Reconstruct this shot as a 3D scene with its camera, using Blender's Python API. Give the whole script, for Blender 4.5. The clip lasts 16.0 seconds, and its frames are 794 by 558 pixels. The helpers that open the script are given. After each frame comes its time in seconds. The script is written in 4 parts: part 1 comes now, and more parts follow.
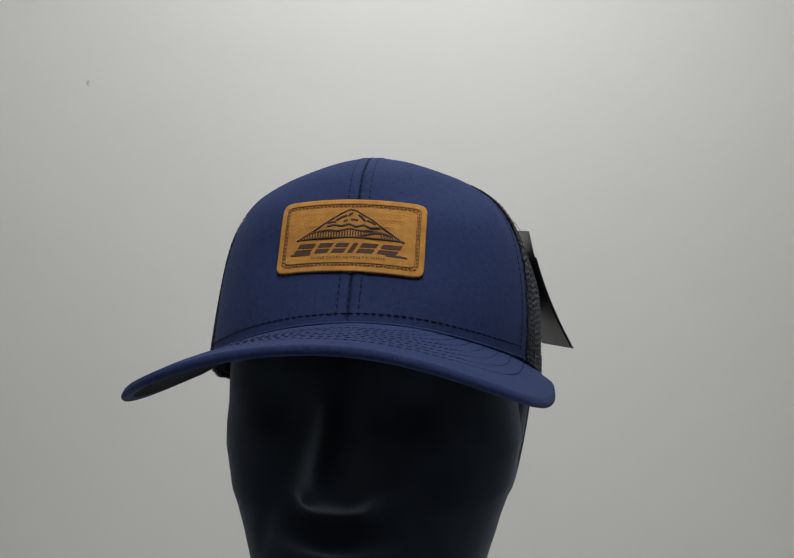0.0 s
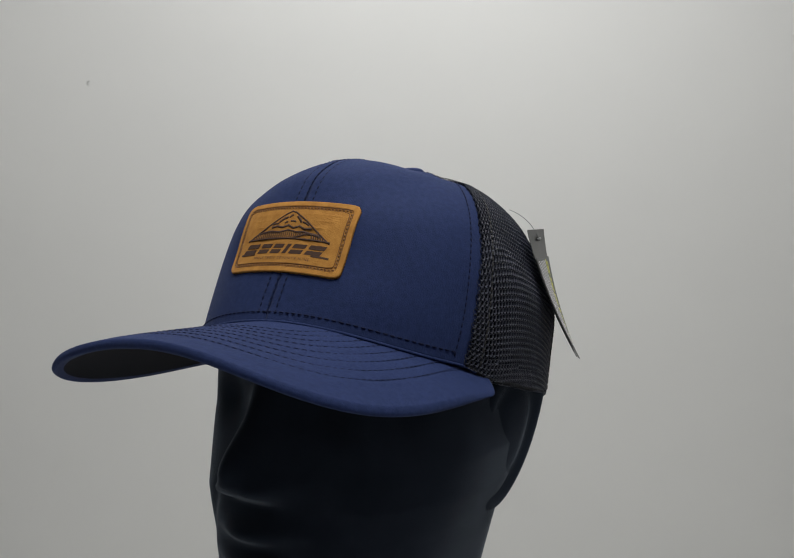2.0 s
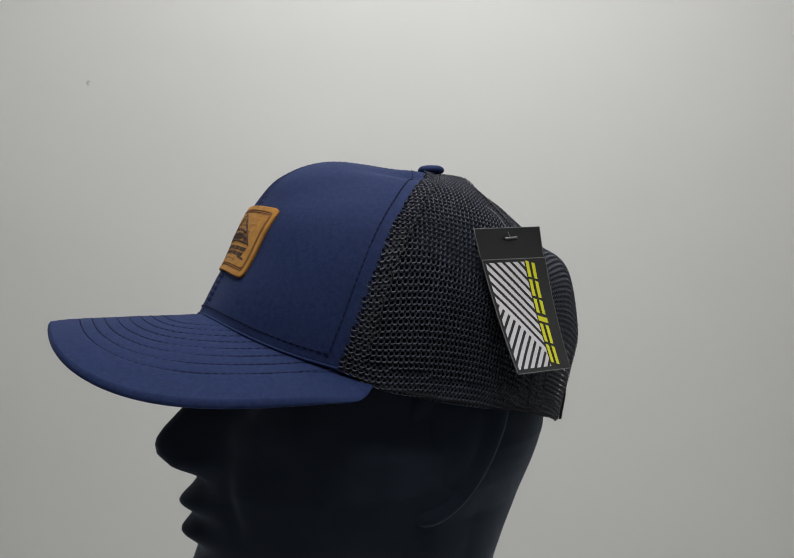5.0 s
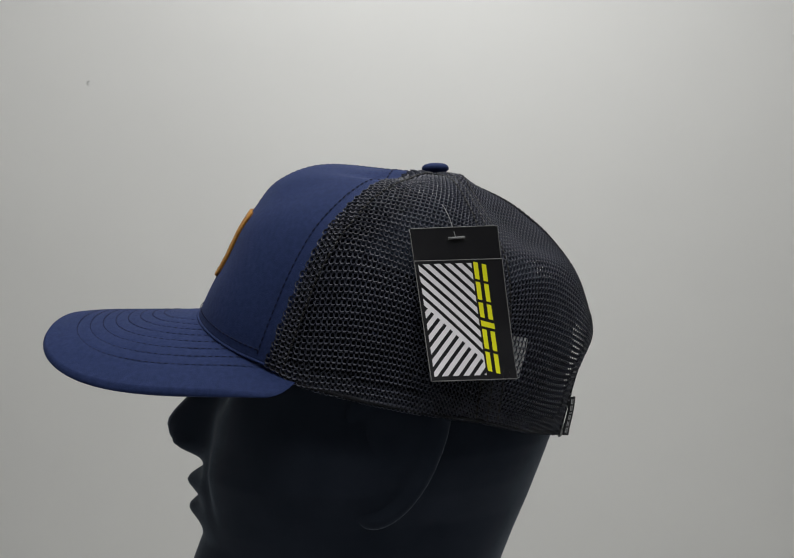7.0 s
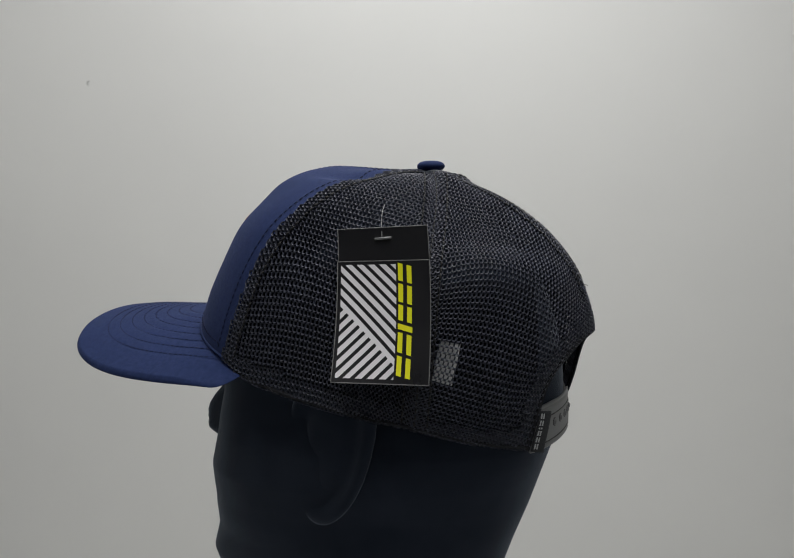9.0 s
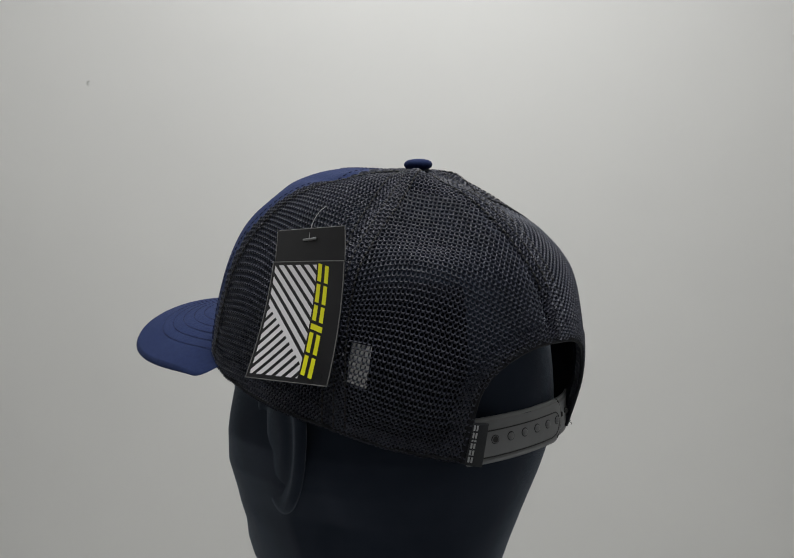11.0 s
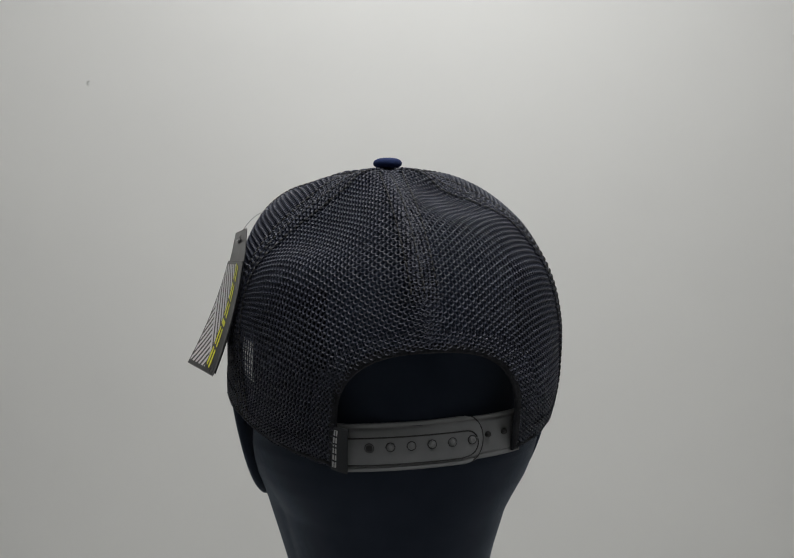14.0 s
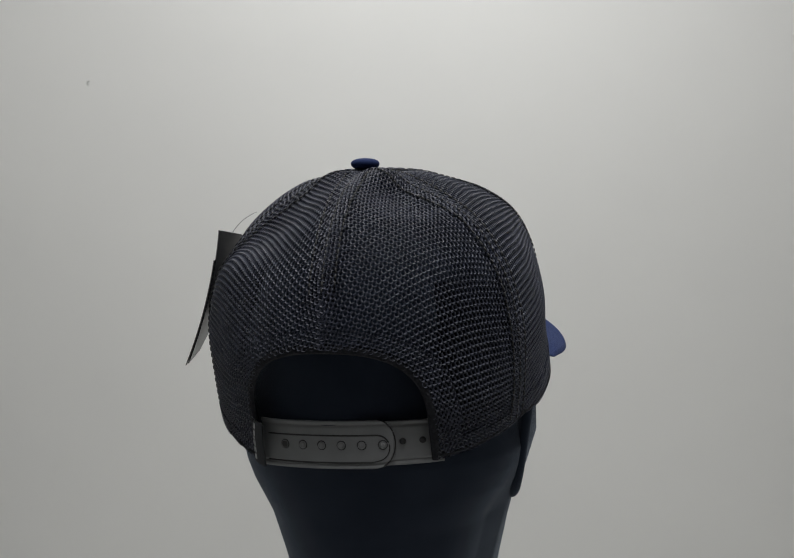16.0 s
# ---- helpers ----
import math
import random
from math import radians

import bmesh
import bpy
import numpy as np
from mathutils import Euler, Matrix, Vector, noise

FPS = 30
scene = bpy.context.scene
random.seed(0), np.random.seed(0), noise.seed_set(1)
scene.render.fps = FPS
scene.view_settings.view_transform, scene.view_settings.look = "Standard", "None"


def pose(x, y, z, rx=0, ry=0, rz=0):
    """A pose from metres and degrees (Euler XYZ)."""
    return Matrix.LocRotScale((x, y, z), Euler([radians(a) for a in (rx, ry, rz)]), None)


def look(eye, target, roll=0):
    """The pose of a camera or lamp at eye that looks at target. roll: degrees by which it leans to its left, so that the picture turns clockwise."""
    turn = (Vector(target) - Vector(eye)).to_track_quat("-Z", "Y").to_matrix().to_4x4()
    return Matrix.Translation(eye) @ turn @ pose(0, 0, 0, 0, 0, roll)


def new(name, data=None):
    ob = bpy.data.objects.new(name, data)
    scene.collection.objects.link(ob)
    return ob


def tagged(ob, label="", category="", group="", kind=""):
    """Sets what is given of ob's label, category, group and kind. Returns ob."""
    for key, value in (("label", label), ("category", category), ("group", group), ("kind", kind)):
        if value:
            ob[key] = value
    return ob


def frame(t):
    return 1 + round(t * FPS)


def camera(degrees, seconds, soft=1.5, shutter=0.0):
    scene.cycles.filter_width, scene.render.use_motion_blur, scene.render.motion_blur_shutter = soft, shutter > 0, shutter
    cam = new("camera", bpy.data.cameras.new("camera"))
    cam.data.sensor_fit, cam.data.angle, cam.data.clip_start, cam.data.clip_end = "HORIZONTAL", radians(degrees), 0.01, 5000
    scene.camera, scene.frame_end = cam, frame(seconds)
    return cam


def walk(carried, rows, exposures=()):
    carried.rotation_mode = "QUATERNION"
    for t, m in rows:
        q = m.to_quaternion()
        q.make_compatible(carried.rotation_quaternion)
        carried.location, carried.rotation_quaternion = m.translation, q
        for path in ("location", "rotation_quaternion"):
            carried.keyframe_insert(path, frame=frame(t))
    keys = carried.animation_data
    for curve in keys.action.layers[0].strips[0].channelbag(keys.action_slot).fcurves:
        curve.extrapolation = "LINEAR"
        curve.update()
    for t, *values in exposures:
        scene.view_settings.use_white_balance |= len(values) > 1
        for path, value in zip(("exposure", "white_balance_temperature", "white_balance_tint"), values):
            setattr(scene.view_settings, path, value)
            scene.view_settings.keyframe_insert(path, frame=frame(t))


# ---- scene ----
# ---------------------------------------------------------------- camera
# The camera stands still on its tripod; the turntable carries the head round.
cam = camera(52.2, 16.0, soft=1.15)
EYE = Vector((0.0, -0.45, 0.45))
AIM = EYE + Vector((0.01581, 0.99923, -0.03604))
walk(cam, [(0.0, look(EYE, AIM, -0.55)), (16.0, look(EYE, AIM, -0.55))])

# Seconds and degrees of the turntable, which turns at an even pace.
TURN = [(t, -10.0 - 11.705 * t) for t in (0.0, 2.0, 4.0, 6.0, 8.0, 10.0, 12.0, 14.0, 16.0)]

# ---------------------------------------------------------------- light
world = bpy.data.worlds.new("world")
scene.world = world
world.use_nodes = True
world.node_tree.nodes["Background"].inputs[0].default_value = (0.9, 0.95, 1.0, 1)
world.node_tree.nodes["Background"].inputs[1].default_value = 0.02


def area(name, eye, target, sx, sy, watts, colour):
    data = bpy.data.lights.new(name, "AREA")
    data.shape, data.size, data.size_y = "RECTANGLE", sx, sy
    data.energy, data.color = watts, colour
    ob = new(name, data)
    ob.matrix_world = look(eye, target)
    return ob


area("led_panel_back", (0.03, 0.16, 1.24), (0.03, 0.24, 0.0), 0.50, 0.35, 3.6, (1.0, 1.0, 0.99))
# added fill lamp, evens out the backdrop and lifts the cap's front
area("added_front_fill", (0.10, -0.34, 1.24), (0.06, 0.40, 0.30), 0.60, 0.25, 6.5, (1.0, 1.0, 0.99))
scene.view_settings.exposure = 0.0

# ---------------------------------------------------------------- materials


def material(name, colour, rough=0.6, metal=0.0, spec=0.5, sheen=0.0, sheen_tint=(1, 1, 1), coat=0.0):
    m = bpy.data.materials.new(name)
    m.use_nodes = True
    b = m.node_tree.nodes["Principled BSDF"]
    b.inputs["Base Color"].default_value = (*colour, 1)
    b.inputs["Roughness"].default_value = rough
    b.inputs["Metallic"].default_value = metal
    b.inputs["Specular IOR Level"].default_value = spec
    b.inputs["Sheen Weight"].default_value = sheen
    b.inputs["Sheen Roughness"].default_value = 0.35
    b.inputs["Sheen Tint"].default_value = (*sheen_tint, 1)
    b.inputs["Coat Weight"].default_value = coat
    return m


def node(m, kind, **values):
    n = m.node_tree.nodes.new(kind)
    for key, value in values.items():
        n.inputs[key.replace("_", " ")].default_value = value
    return n


def mottle(m, dark, light, scale, detail=4.0, rough=None):
    """Colour that wanders between two tones, at the scale given, in object space."""
    t = m.node_tree
    at = t.nodes.new("ShaderNodeTexCoord")
    n = node(m, "ShaderNodeTexNoise", Scale=scale, Detail=detail)
    t.links.new(at.outputs["Object"], n.inputs["Vector"])
    ramp = t.nodes.new("ShaderNodeValToRGB")
    ramp.color_ramp.elements[0].position, ramp.color_ramp.elements[1].position = 0.3, 0.7
    ramp.color_ramp.elements[0].color, ramp.color_ramp.elements[1].color = (*dark, 1), (*light, 1)
    t.links.new(n.outputs["Fac"], ramp.inputs["Fac"])
    t.links.new(ramp.outputs["Color"], t.nodes["Principled BSDF"].inputs["Base Color"])
    if rough:
        mr = node(m, "ShaderNodeMapRange", To_Min=rough[0], To_Max=rough[1])
        t.links.new(n.outputs["Fac"], mr.inputs["Value"])
        t.links.new(mr.outputs["Result"], t.nodes["Principled BSDF"].inputs["Roughness"])
    return m


def relief(m, kind, scale, strength, distance, stretch=(1, 1, 1), turn=(0, 0, 0), second=None):
    """Fine bump from noise or weave lines."""
    t = m.node_tree
    at = t.nodes.new("ShaderNodeTexCoord")
    mp = node(m, "ShaderNodeMapping", Scale=stretch, Rotation=[radians(a) for a in turn])
    t.links.new(at.outputs["Object"], mp.inputs["Vector"])
    if kind == "weave":
        n = node(m, "ShaderNodeTexWave", Scale=scale, Distortion=1.2, Detail=1.0)
        height = n.outputs["Fac"]
    else:
        n = node(m, "ShaderNodeTexNoise", Scale=scale, Detail=3.0)
        height = n.outputs["Fac"]
    t.links.new(mp.outputs["Vector"], n.inputs["Vector"])
    if second:
        n2 = node(m, "ShaderNodeTexNoise", Scale=second, Detail=2.0)
        t.links.new(at.outputs["Object"], n2.inputs["Vector"])
        add = m.node_tree.nodes.new("ShaderNodeMath")
        t.links.new(height, add.inputs[0])
        t.links.new(n2.outputs["Fac"], add.inputs[1])
        height = add.outputs[0]
    bump = node(m, "ShaderNodeBump", Strength=strength, Distance=distance)
    t.links.new(height, bump.inputs["Height"])
    t.links.new(bump.outputs["Normal"], t.nodes["Principled BSDF"].inputs["Normal"])
    return m


NAVY = material("navy_twill", (0.019, 0.031, 0.090), 0.8, spec=0.18, sheen=0.05, sheen_tint=(0.5, 0.6, 1.0))
mottle(NAVY, (0.0130, 0.0250, 0.084), (0.0200, 0.0345, 0.112), 420, 8)
relief(NAVY, "noise", 2300, 0.55, 0.0004, stretch=(1, 1, 0.45))
# darkened past the cloth: stitch shadows and needle holes are put into the colour
NAVY_THREAD_SHADED = relief(material("navy_thread_shaded", (0.0085, 0.0125, 0.040), 0.75, spec=0.15), "noise", 1500, 0.4, 0.0003)
UNDER = relief(material("dark_underbill_twill", (0.006, 0.007, 0.012), 0.9, spec=0.1), "noise", 1300, 0.5, 0.0005)
NYLON = material("black_nylon_mesh", (0.022, 0.023, 0.029), 0.46, spec=0.5)
mottle(NYLON, (0.0225, 0.0262, 0.0430), (0.0365, 0.0415, 0.0660), 90, 5)
TAPE = relief(mottle(material("black_seam_tape", (0.011, 0.012, 0.015), 0.85, spec=0.2), (0.009, 0.010, 0.013), (0.019, 0.020, 0.025), 500),
              "noise", 700, 0.9, 0.001)
VELVET = material("black_flocked_velvet", (0.016, 0.021, 0.032), 0.95, spec=0.05, sheen=0.36, sheen_tint=(0.75, 0.85, 1.0))
mottle(VELVET, (0.0150, 0.0198, 0.0300), (0.0210, 0.0270, 0.0400), 40, 6)
relief(VELVET, "noise", 2200, 0.5, 0.0003)
SUEDE = material("tan_suede", (0.46, 0.215, 0.045), 0.85, spec=0.2, sheen=0.1, sheen_tint=(1, 0.8, 0.5))
mottle(SUEDE, (0.40, 0.18, 0.036), (0.52, 0.25, 0.056), 260, 6)
relief(SUEDE, "noise", 1800, 0.6, 0.0004)
SUEDE_DARK = relief(material("leather_edge_and_shade", (0.20, 0.085, 0.02), 0.8), "noise", 1200, 0.5, 0.0004)
BRAND = relief(material("branded_leather", (0.075, 0.042, 0.030), 0.75, spec=0.2), "noise", 1200, 0.4, 0.0003)
TAN_THREAD = material("brown_thread", (0.26, 0.12, 0.035), 0.6)
STRAP = mottle(material("black_moulded_plastic", (0.15, 0.154, 0.160), 0.42, spec=0.5), (0.138, 0.142, 0.148), (0.162, 0.166, 0.172), 120,
               4, (0.38, 0.52))
# near-black for thread, pegs and holes, and for shade painted in recesses
STRAP_DARK = material("black_parts_and_shade", (0.006, 0.006, 0.007), 0.6)
WOVEN = relief(material("black_woven_label", (0.012, 0.014, 0.018), 0.8), "weave", 900, 0.4, 0.0003)
GREY_THREAD = relief(material("pale_grey_thread", (0.36, 0.37, 0.38), 0.7), "weave", 900, 0.4, 0.0003)
CARD = mottle(material("black_gloss_card", (0.009, 0.009, 0.011), 0.3, spec=0.4), (0.008, 0.008, 0.010), (0.011, 0.011, 0.013), 60, 3,
              (0.24, 0.36))
CARD_EDGE = material("card_edge_grey", (0.16, 0.16, 0.16), 0.6)
CARD_WHITE = material("white_print", (0.74, 0.72, 0.75), 0.35)
CARD_LIME = material("lime_print", (0.80, 0.78, 0.010), 0.35)
FILAMENT = material("clear_filament", (0.22, 0.225, 0.23), 0.3)
PAPER = relief(mottle(material("white_label_paper", (0.75, 0.75, 0.76), 0.7), (0.66, 0.66, 0.68), (0.76, 0.76, 0.77), 200), "noise", 900, 0.2,
               0.0002)
BACKDROP = material("white_backdrop_vinyl", (0.72, 0.72, 0.705), 0.65, spec=0.2)
mottle(BACKDROP, (0.70, 0.70, 0.687), (0.735, 0.735, 0.72), 3.0, 6, (0.6, 0.72))
WALL = mottle(material("white_tent_fabric", (0.7, 0.7, 0.69), 0.9), (0.67, 0.67, 0.66), (0.73, 0.73, 0.72), 5)
BOUNCE_WALL = mottle(material("pale_bounce_wall", (0.5, 0.5, 0.5), 0.9), (0.47, 0.47, 0.47), (0.53, 0.53, 0.53), 5)
LINT = material("dark_lint", (0.2, 0.2, 0.2), 0.9)

# ---------------------------------------------------------------- helpers
K = 0.9        # working unit to metres
Z0 = 0.50      # height of the camera's level over the table, in working units


def thing(name, z, label, category):
    ob = new(name)
    ob.location = (0, 0, K * (z + Z0))
    return tagged(ob, label, category)


def origin(ob):
    z = 0.0
    while ob:
        z, ob = z + ob.location.z, ob.parent
    return z


def mesh_from(name, verts, faces, smooth=True, base=0.0):
    verts = np.asarray(verts, float) * K
    verts[:, 2] += Z0 * K - base
    me = bpy.data.meshes.new(name)
    me.from_pydata(verts.tolist(), [], [tuple(int(i) for i in f) for f in faces])
    me.polygons.foreach_set("use_smooth", [smooth] * len(me.polygons))
    me.update()
    return me


def part(name, geo, mat, parent, label="", smooth=True, kind=""):
    """Links one (verts, faces) as a mesh under its thing or part."""
    me = mesh_from(name, geo[0], geo[1], smooth, origin(parent) if parent else 0.0)
    for m in (mat if isinstance(mat, list) else [mat]):
        me.materials.append(m)
    ob = new(name, me)
    ob.parent = parent
    return tagged(ob, label, kind=kind)


def join(geos):
    verts, faces, n = [], [], 0
    for v, f in geos:
        v = np.asarray(v, float)
        verts.append(v)
        faces += [tuple(i + n for i in q) for q in f]
        n += len(v)
    return np.concatenate(verts), faces


def grid_faces(rows, cols, wrap=False, start=0):
    out = []
    for i in range(rows - 1):
        for j in range(cols if wrap else cols - 1):
            k = (j + 1) % cols
            out.append((start + i * cols + j, start + i * cols + k, start + (i + 1) * cols + k, start + (i + 1) * cols + j))
    return out


def grid_normals(p):
    du = np.gradient(p, axis=0)
    dv = np.gradient(p, axis=1)
    n = np.cross(dv, du)
    return n / np.maximum(np.linalg.norm(n, axis=-1, keepdims=True), 1e-9)


def shell(p, thick, flip=False):
    """A closed sheet of the given thickness from a grid of points (rows, cols, 3)."""
    r, c = p.shape[:2]
    n = grid_normals(p) * (-1 if flip else 1)
    v = np.concatenate([p.reshape(-1, 3), (p - n * thick).reshape(-1, 3)])
    top = grid_faces(r, c)
    low = [tuple(i + r * c for i in q[::-1]) for q in top]
    rim = [j for j in range(c)] + [i * c + c - 1 for i in range(1, r)] + [(r - 1) * c + j for j in range(c - 2, -1, -1)] \
        + [i * c for i in range(r - 2, 0, -1)]
    side = [(rim[i], rim[i - 1], rim[i - 1] + r * c, rim[i] + r * c) for i in range(len(rim))]
    return v, top + low + side


def tube(points, radius, sides=6, closed=False):
    p = np.asarray(points, float)
    d = np.gradient(p, axis=0)
    if closed:
        d = np.roll(p, -1, 0) - np.roll(p, 1, 0)
    d /= np.maximum(np.linalg.norm(d, axis=1, keepdims=True), 1e-9)
    up = np.where(np.abs(d[:, 2:3]) > 0.9, np.array([[1.0, 0, 0]]), np.array([[0, 0, 1.0]]))
    a = np.cross(d, up)
    a /= np.linalg.norm(a, axis=1, keepdims=True)
    b = np.cross(d, a)
    t = np.linspace(0, 2 * np.pi, sides, endpoint=False)
    rad = np.broadcast_to(np.asarray(radius, float).reshape(-1, 1, 1), (len(p), 1, 1))
    v = p[:, None] + rad * (np.cos(t)[None, :, None] * a[:, None] + np.sin(t)[None, :, None] * b[:, None])
    f = grid_faces(len(p), sides, True)
    if closed:
        k = (len(p) - 1) * sides
        f += [(k + j, k + (j + 1) % sides, (j + 1) % sides, j) for j in range(sides)]
    else:
        f += [tuple(range(sides - 1, -1, -1)), tuple((len(p) - 1) * sides + j for j in range(sides))]
    return v.reshape(-1, 3), f


def stitch(p, along, across, out, length, width, height):
    """One sewn stitch: a small rounded bar."""
    v = []
    for s, w, h in ((-0.5, 0.35, 0.1), (-0.3, 1, 1), (0.3, 1, 1), (0.5, 0.35, 0.1)):
        for c, o in ((-0.5, 0), (-0.3, 1), (0.3, 1), (0.5, 0)):
            v.append(p + along * (s * length) + across * (c * width * w) + out * (o * height * h))
    return np.array(v), grid_faces(4, 4)


def stitches(curve, out, step, length, width, height):
    """Stitches along a curve of points with outward directions."""
    curve, out = np.asarray(curve), np.asarray(out)
    seg = np.linalg.norm(np.diff(curve, axis=0), axis=1)
    s = np.concatenate([[0], np.cumsum(seg)])
    made = []
    for d in np.arange(step / 2, s[-1], step):
        p = np.array([np.interp(d, s, curve[:, k]) for k in range(3)])
        q = np.array([np.interp(min(d + 0.0005, s[-1]), s, curve[:, k]) for k in range(3)]) \
            - np.array([np.interp(max(d - 0.0005, 0), s, curve[:, k]) for k in range(3)])
        o = np.array([np.interp(d, s, out[:, k]) for k in range(3)])
        q /= max(np.linalg.norm(q), 1e-9)
        o /= max(np.linalg.norm(o), 1e-9)
        jig = 0.9 + 0.2 * random.random()
        made.append(stitch(p, q, np.cross(o, q), o, length * jig, width, height))
    return join(made)


# ---------------------------------------------------------------- backdrop and tent


def sheet_block(name, p, thick, mat, label, flip=False):
    v, f = shell(np.asarray(p, float), thick, flip)
    me = bpy.data.meshes.new(name)
    me.from_pydata(v.tolist(), [], f)
    me.polygons.foreach_set("use_smooth", [True] * len(me.polygons))
    me.materials.append(mat)
    return tagged(new(name, me), label, kind="structure")


def build_backdrop():
    prof = [(-1.0, 0.0), (-0.6, 0.0), (-0.2, 0.0), (0.2, 0.0)]
    prof += [(0.60 + 0.02 * math.sin(a), 0.02 - 0.02 * math.cos(a)) for a in np.linspace(0, math.pi / 2, 25)]
    prof += [(0.62, 0.4), (0.62, 0.6), (0.62, 0.8), (0.62, 1.0), (0.62, 1.27)]
    xs = np.linspace(-0.8, 0.8, 33)
    p = [[(x, y, z) for x in xs] for y, z in prof]
    sheet_block("backdrop", p, 0.003, BACKDROP, "seamless pale grey-white vinyl sweep behind the head", flip=True)
    # unseen tent sides and top, added to enclose the set and bounce fill light
    for sx, nm in ((-1, "wall_left"), (1, "wall_right")):
        q = [[(sx * 0.81, y, z) for y in (-1.0, 0.63)] for z in (-0.01, 1.27)]
        sheet_block(nm, q, 0.01, WALL, "unseen white fabric tent side, added to bounce fill light", flip=(sx > 0))
    q = [[(x, y, 1.28) for y in (-1.0, 0.64)] for x in (-0.82, 0.82)]
    sheet_block("ceiling", q, 0.01, WALL, "unseen white tent top, added to bounce fill light")
    # unseen wall made pale to bounce light onto the face and cap front
    q = [[(x, -1.01, z) for x in (-0.82, 0.82)] for z in (-0.01, 1.28)]
    sheet_block("wall_front", q, 0.01, BOUNCE_WALL, "unseen pale wall added behind the camera to bounce light")
    # a curl of lint caught on the sweep
    ring = [(-0.3809 + 0.0022 * math.cos(a), 0.6165, 0.6700 + 0.0026 * math.sin(a)) for a in np.linspace(0.9, 4.9, 9)]
    v, f = tube(ring, 0.00035, 5)
    me = bpy.data.meshes.new("lint_curl")
    me.from_pydata(v.tolist(), [], f)
    me.materials.append(LINT)
    tagged(new("lint_curl", me), "tiny dark curl of lint caught on backdrop", "lint")


build_backdrop()

# ---------------------------------------------------------------- cap surface
BCX = -0.0011
BUT = (0.0008, 0.031)      # plan place of the button, front is towards -y
TOP = 0.0465


# Ribs from the button to the rim, each as nine steps of (radius, height) in fractions of the rim's radius and the crown's height.
RIB_AT = [-180, -135, -90, -48, 0, 48, 90, 135, 180]
RIB_BACK = [(0, 1), (0.234, 0.954), (0.480, 0.903), (0.678, 0.837), (0.900, 0.729), (1.093, 0.584), (1.192, 0.390), (1.125, 0.285), (1, 0)]
RIBS = np.array([
    RIB_BACK,
    [(0, 1), (0.255, 0.977), (0.426, 0.885), (0.630, 0.825), (0.815, 0.765), (1.018, 0.612), (1.083, 0.418), (1.095, 0.193), (1, 0)],
    [(0, 1), (0.166, 0.984), (0.375, 0.973), (0.617, 0.891), (0.828, 0.755), (0.964, 0.560), (1.028, 0.362), (1.010, 0.162), (1, 0)],
    [(0, 1), (0.294, 1.006), (0.452, 0.960), (0.613, 0.928), (0.766, 0.836), (0.858, 0.695), (0.920, 0.500), (0.967, 0.243), (1, 0)],
    [(0, 1), (0.180, 1.030), (0.476, 1.068), (0.668, 0.950), (0.770, 0.742), (0.820, 0.584), (0.868, 0.397), (0.934, 0.215), (1, 0)],
    [(0, 1), (0.300, 0.996), (0.440, 0.943), (0.565, 0.936), (0.718, 0.842), (0.846, 0.698), (0.934, 0.487), (0.985, 0.232), (1, 0)],
    [(0, 1), (0.164, 0.977), (0.404, 0.956), (0.648, 0.865), (0.837, 0.740), (0.958, 0.545), (1.022, 0.394), (1.012, 0.196), (1, 0)],
    [(0, 1), (0.278, 0.975), (0.444, 0.892), (0.610, 0.806), (0.815, 0.715), (1.065, 0.610), (1.130, 0.368), (1.080, 0.165), (1, 0)],
    RIB_BACK])
RIM_PULL = np.array([1.030, 1.005, 0.980, 1.002, 1.004, 1.008, 0.982, 0.938, 1.030])      # the rim's own pull at each rib


def spline(t, knots, values, before, after):
    """A smooth curve through values at knots; before and after continue it past its ends."""
    k = np.array([before[0], *knots, after[0]], float)
    y = np.array([before[1], *values, after[1]], float)
    i = np.clip(np.searchsorted(k, t, side="right") - 1, 1, len(k) - 3)
    h = k[i + 1] - k[i]
    f = ((t - k[i]) / h).reshape((-1,) + (1,) * (y.ndim - 1))
    m0 = (y[i + 1] - y[i - 1]) * (h / (k[i + 1] - k[i - 1])).reshape(f.shape)
    m1 = (y[i + 2] - y[i]) * (h / (k[i + 2] - k[i])).reshape(f.shape)
    return (2 * f ** 3 - 3 * f ** 2 + 1) * y[i] + (f ** 3 - 2 * f ** 2 + f) * m0 + (3 * f ** 2 - 2 * f ** 3) * y[i + 1] + (f ** 3 - f ** 2) * m1


def bill_top(x):
    x = np.asarray(x) - BCX
    return -0.0354 - np.where(x > 0, 0.0355, 0.0300) * (np.abs(x) / 0.1) ** 2.13 + 0.031 * x


RIM_P, RIM_M, RIM_F, RIM_B = 0.0948, 0.0996, 0.1107, 0.1080     # half widths, front and back of the rim


def rim_radius(a):
    """Distance from the button's foot to the rim in plan, at the azimuth a."""
    dx, dy = np.sin(a), -np.cos(a)
    lo, hi = np.zeros_like(a), np.full_like(a, 0.3)
    for _ in range(40):
        mid = (lo + hi) / 2
        x, y = BUT[0] + dx * mid, BUT[1] + dy * mid
        b = np.where(y < 0, RIM_F, RIM_B)
        inside = (np.abs(x) / np.where(x > 0, RIM_P, RIM_M)) ** 2.3 + (np.abs(y) / b) ** 2.3 < 1
        lo, hi = np.where(inside, mid, lo), np.where(inside, hi, mid)
    return lo


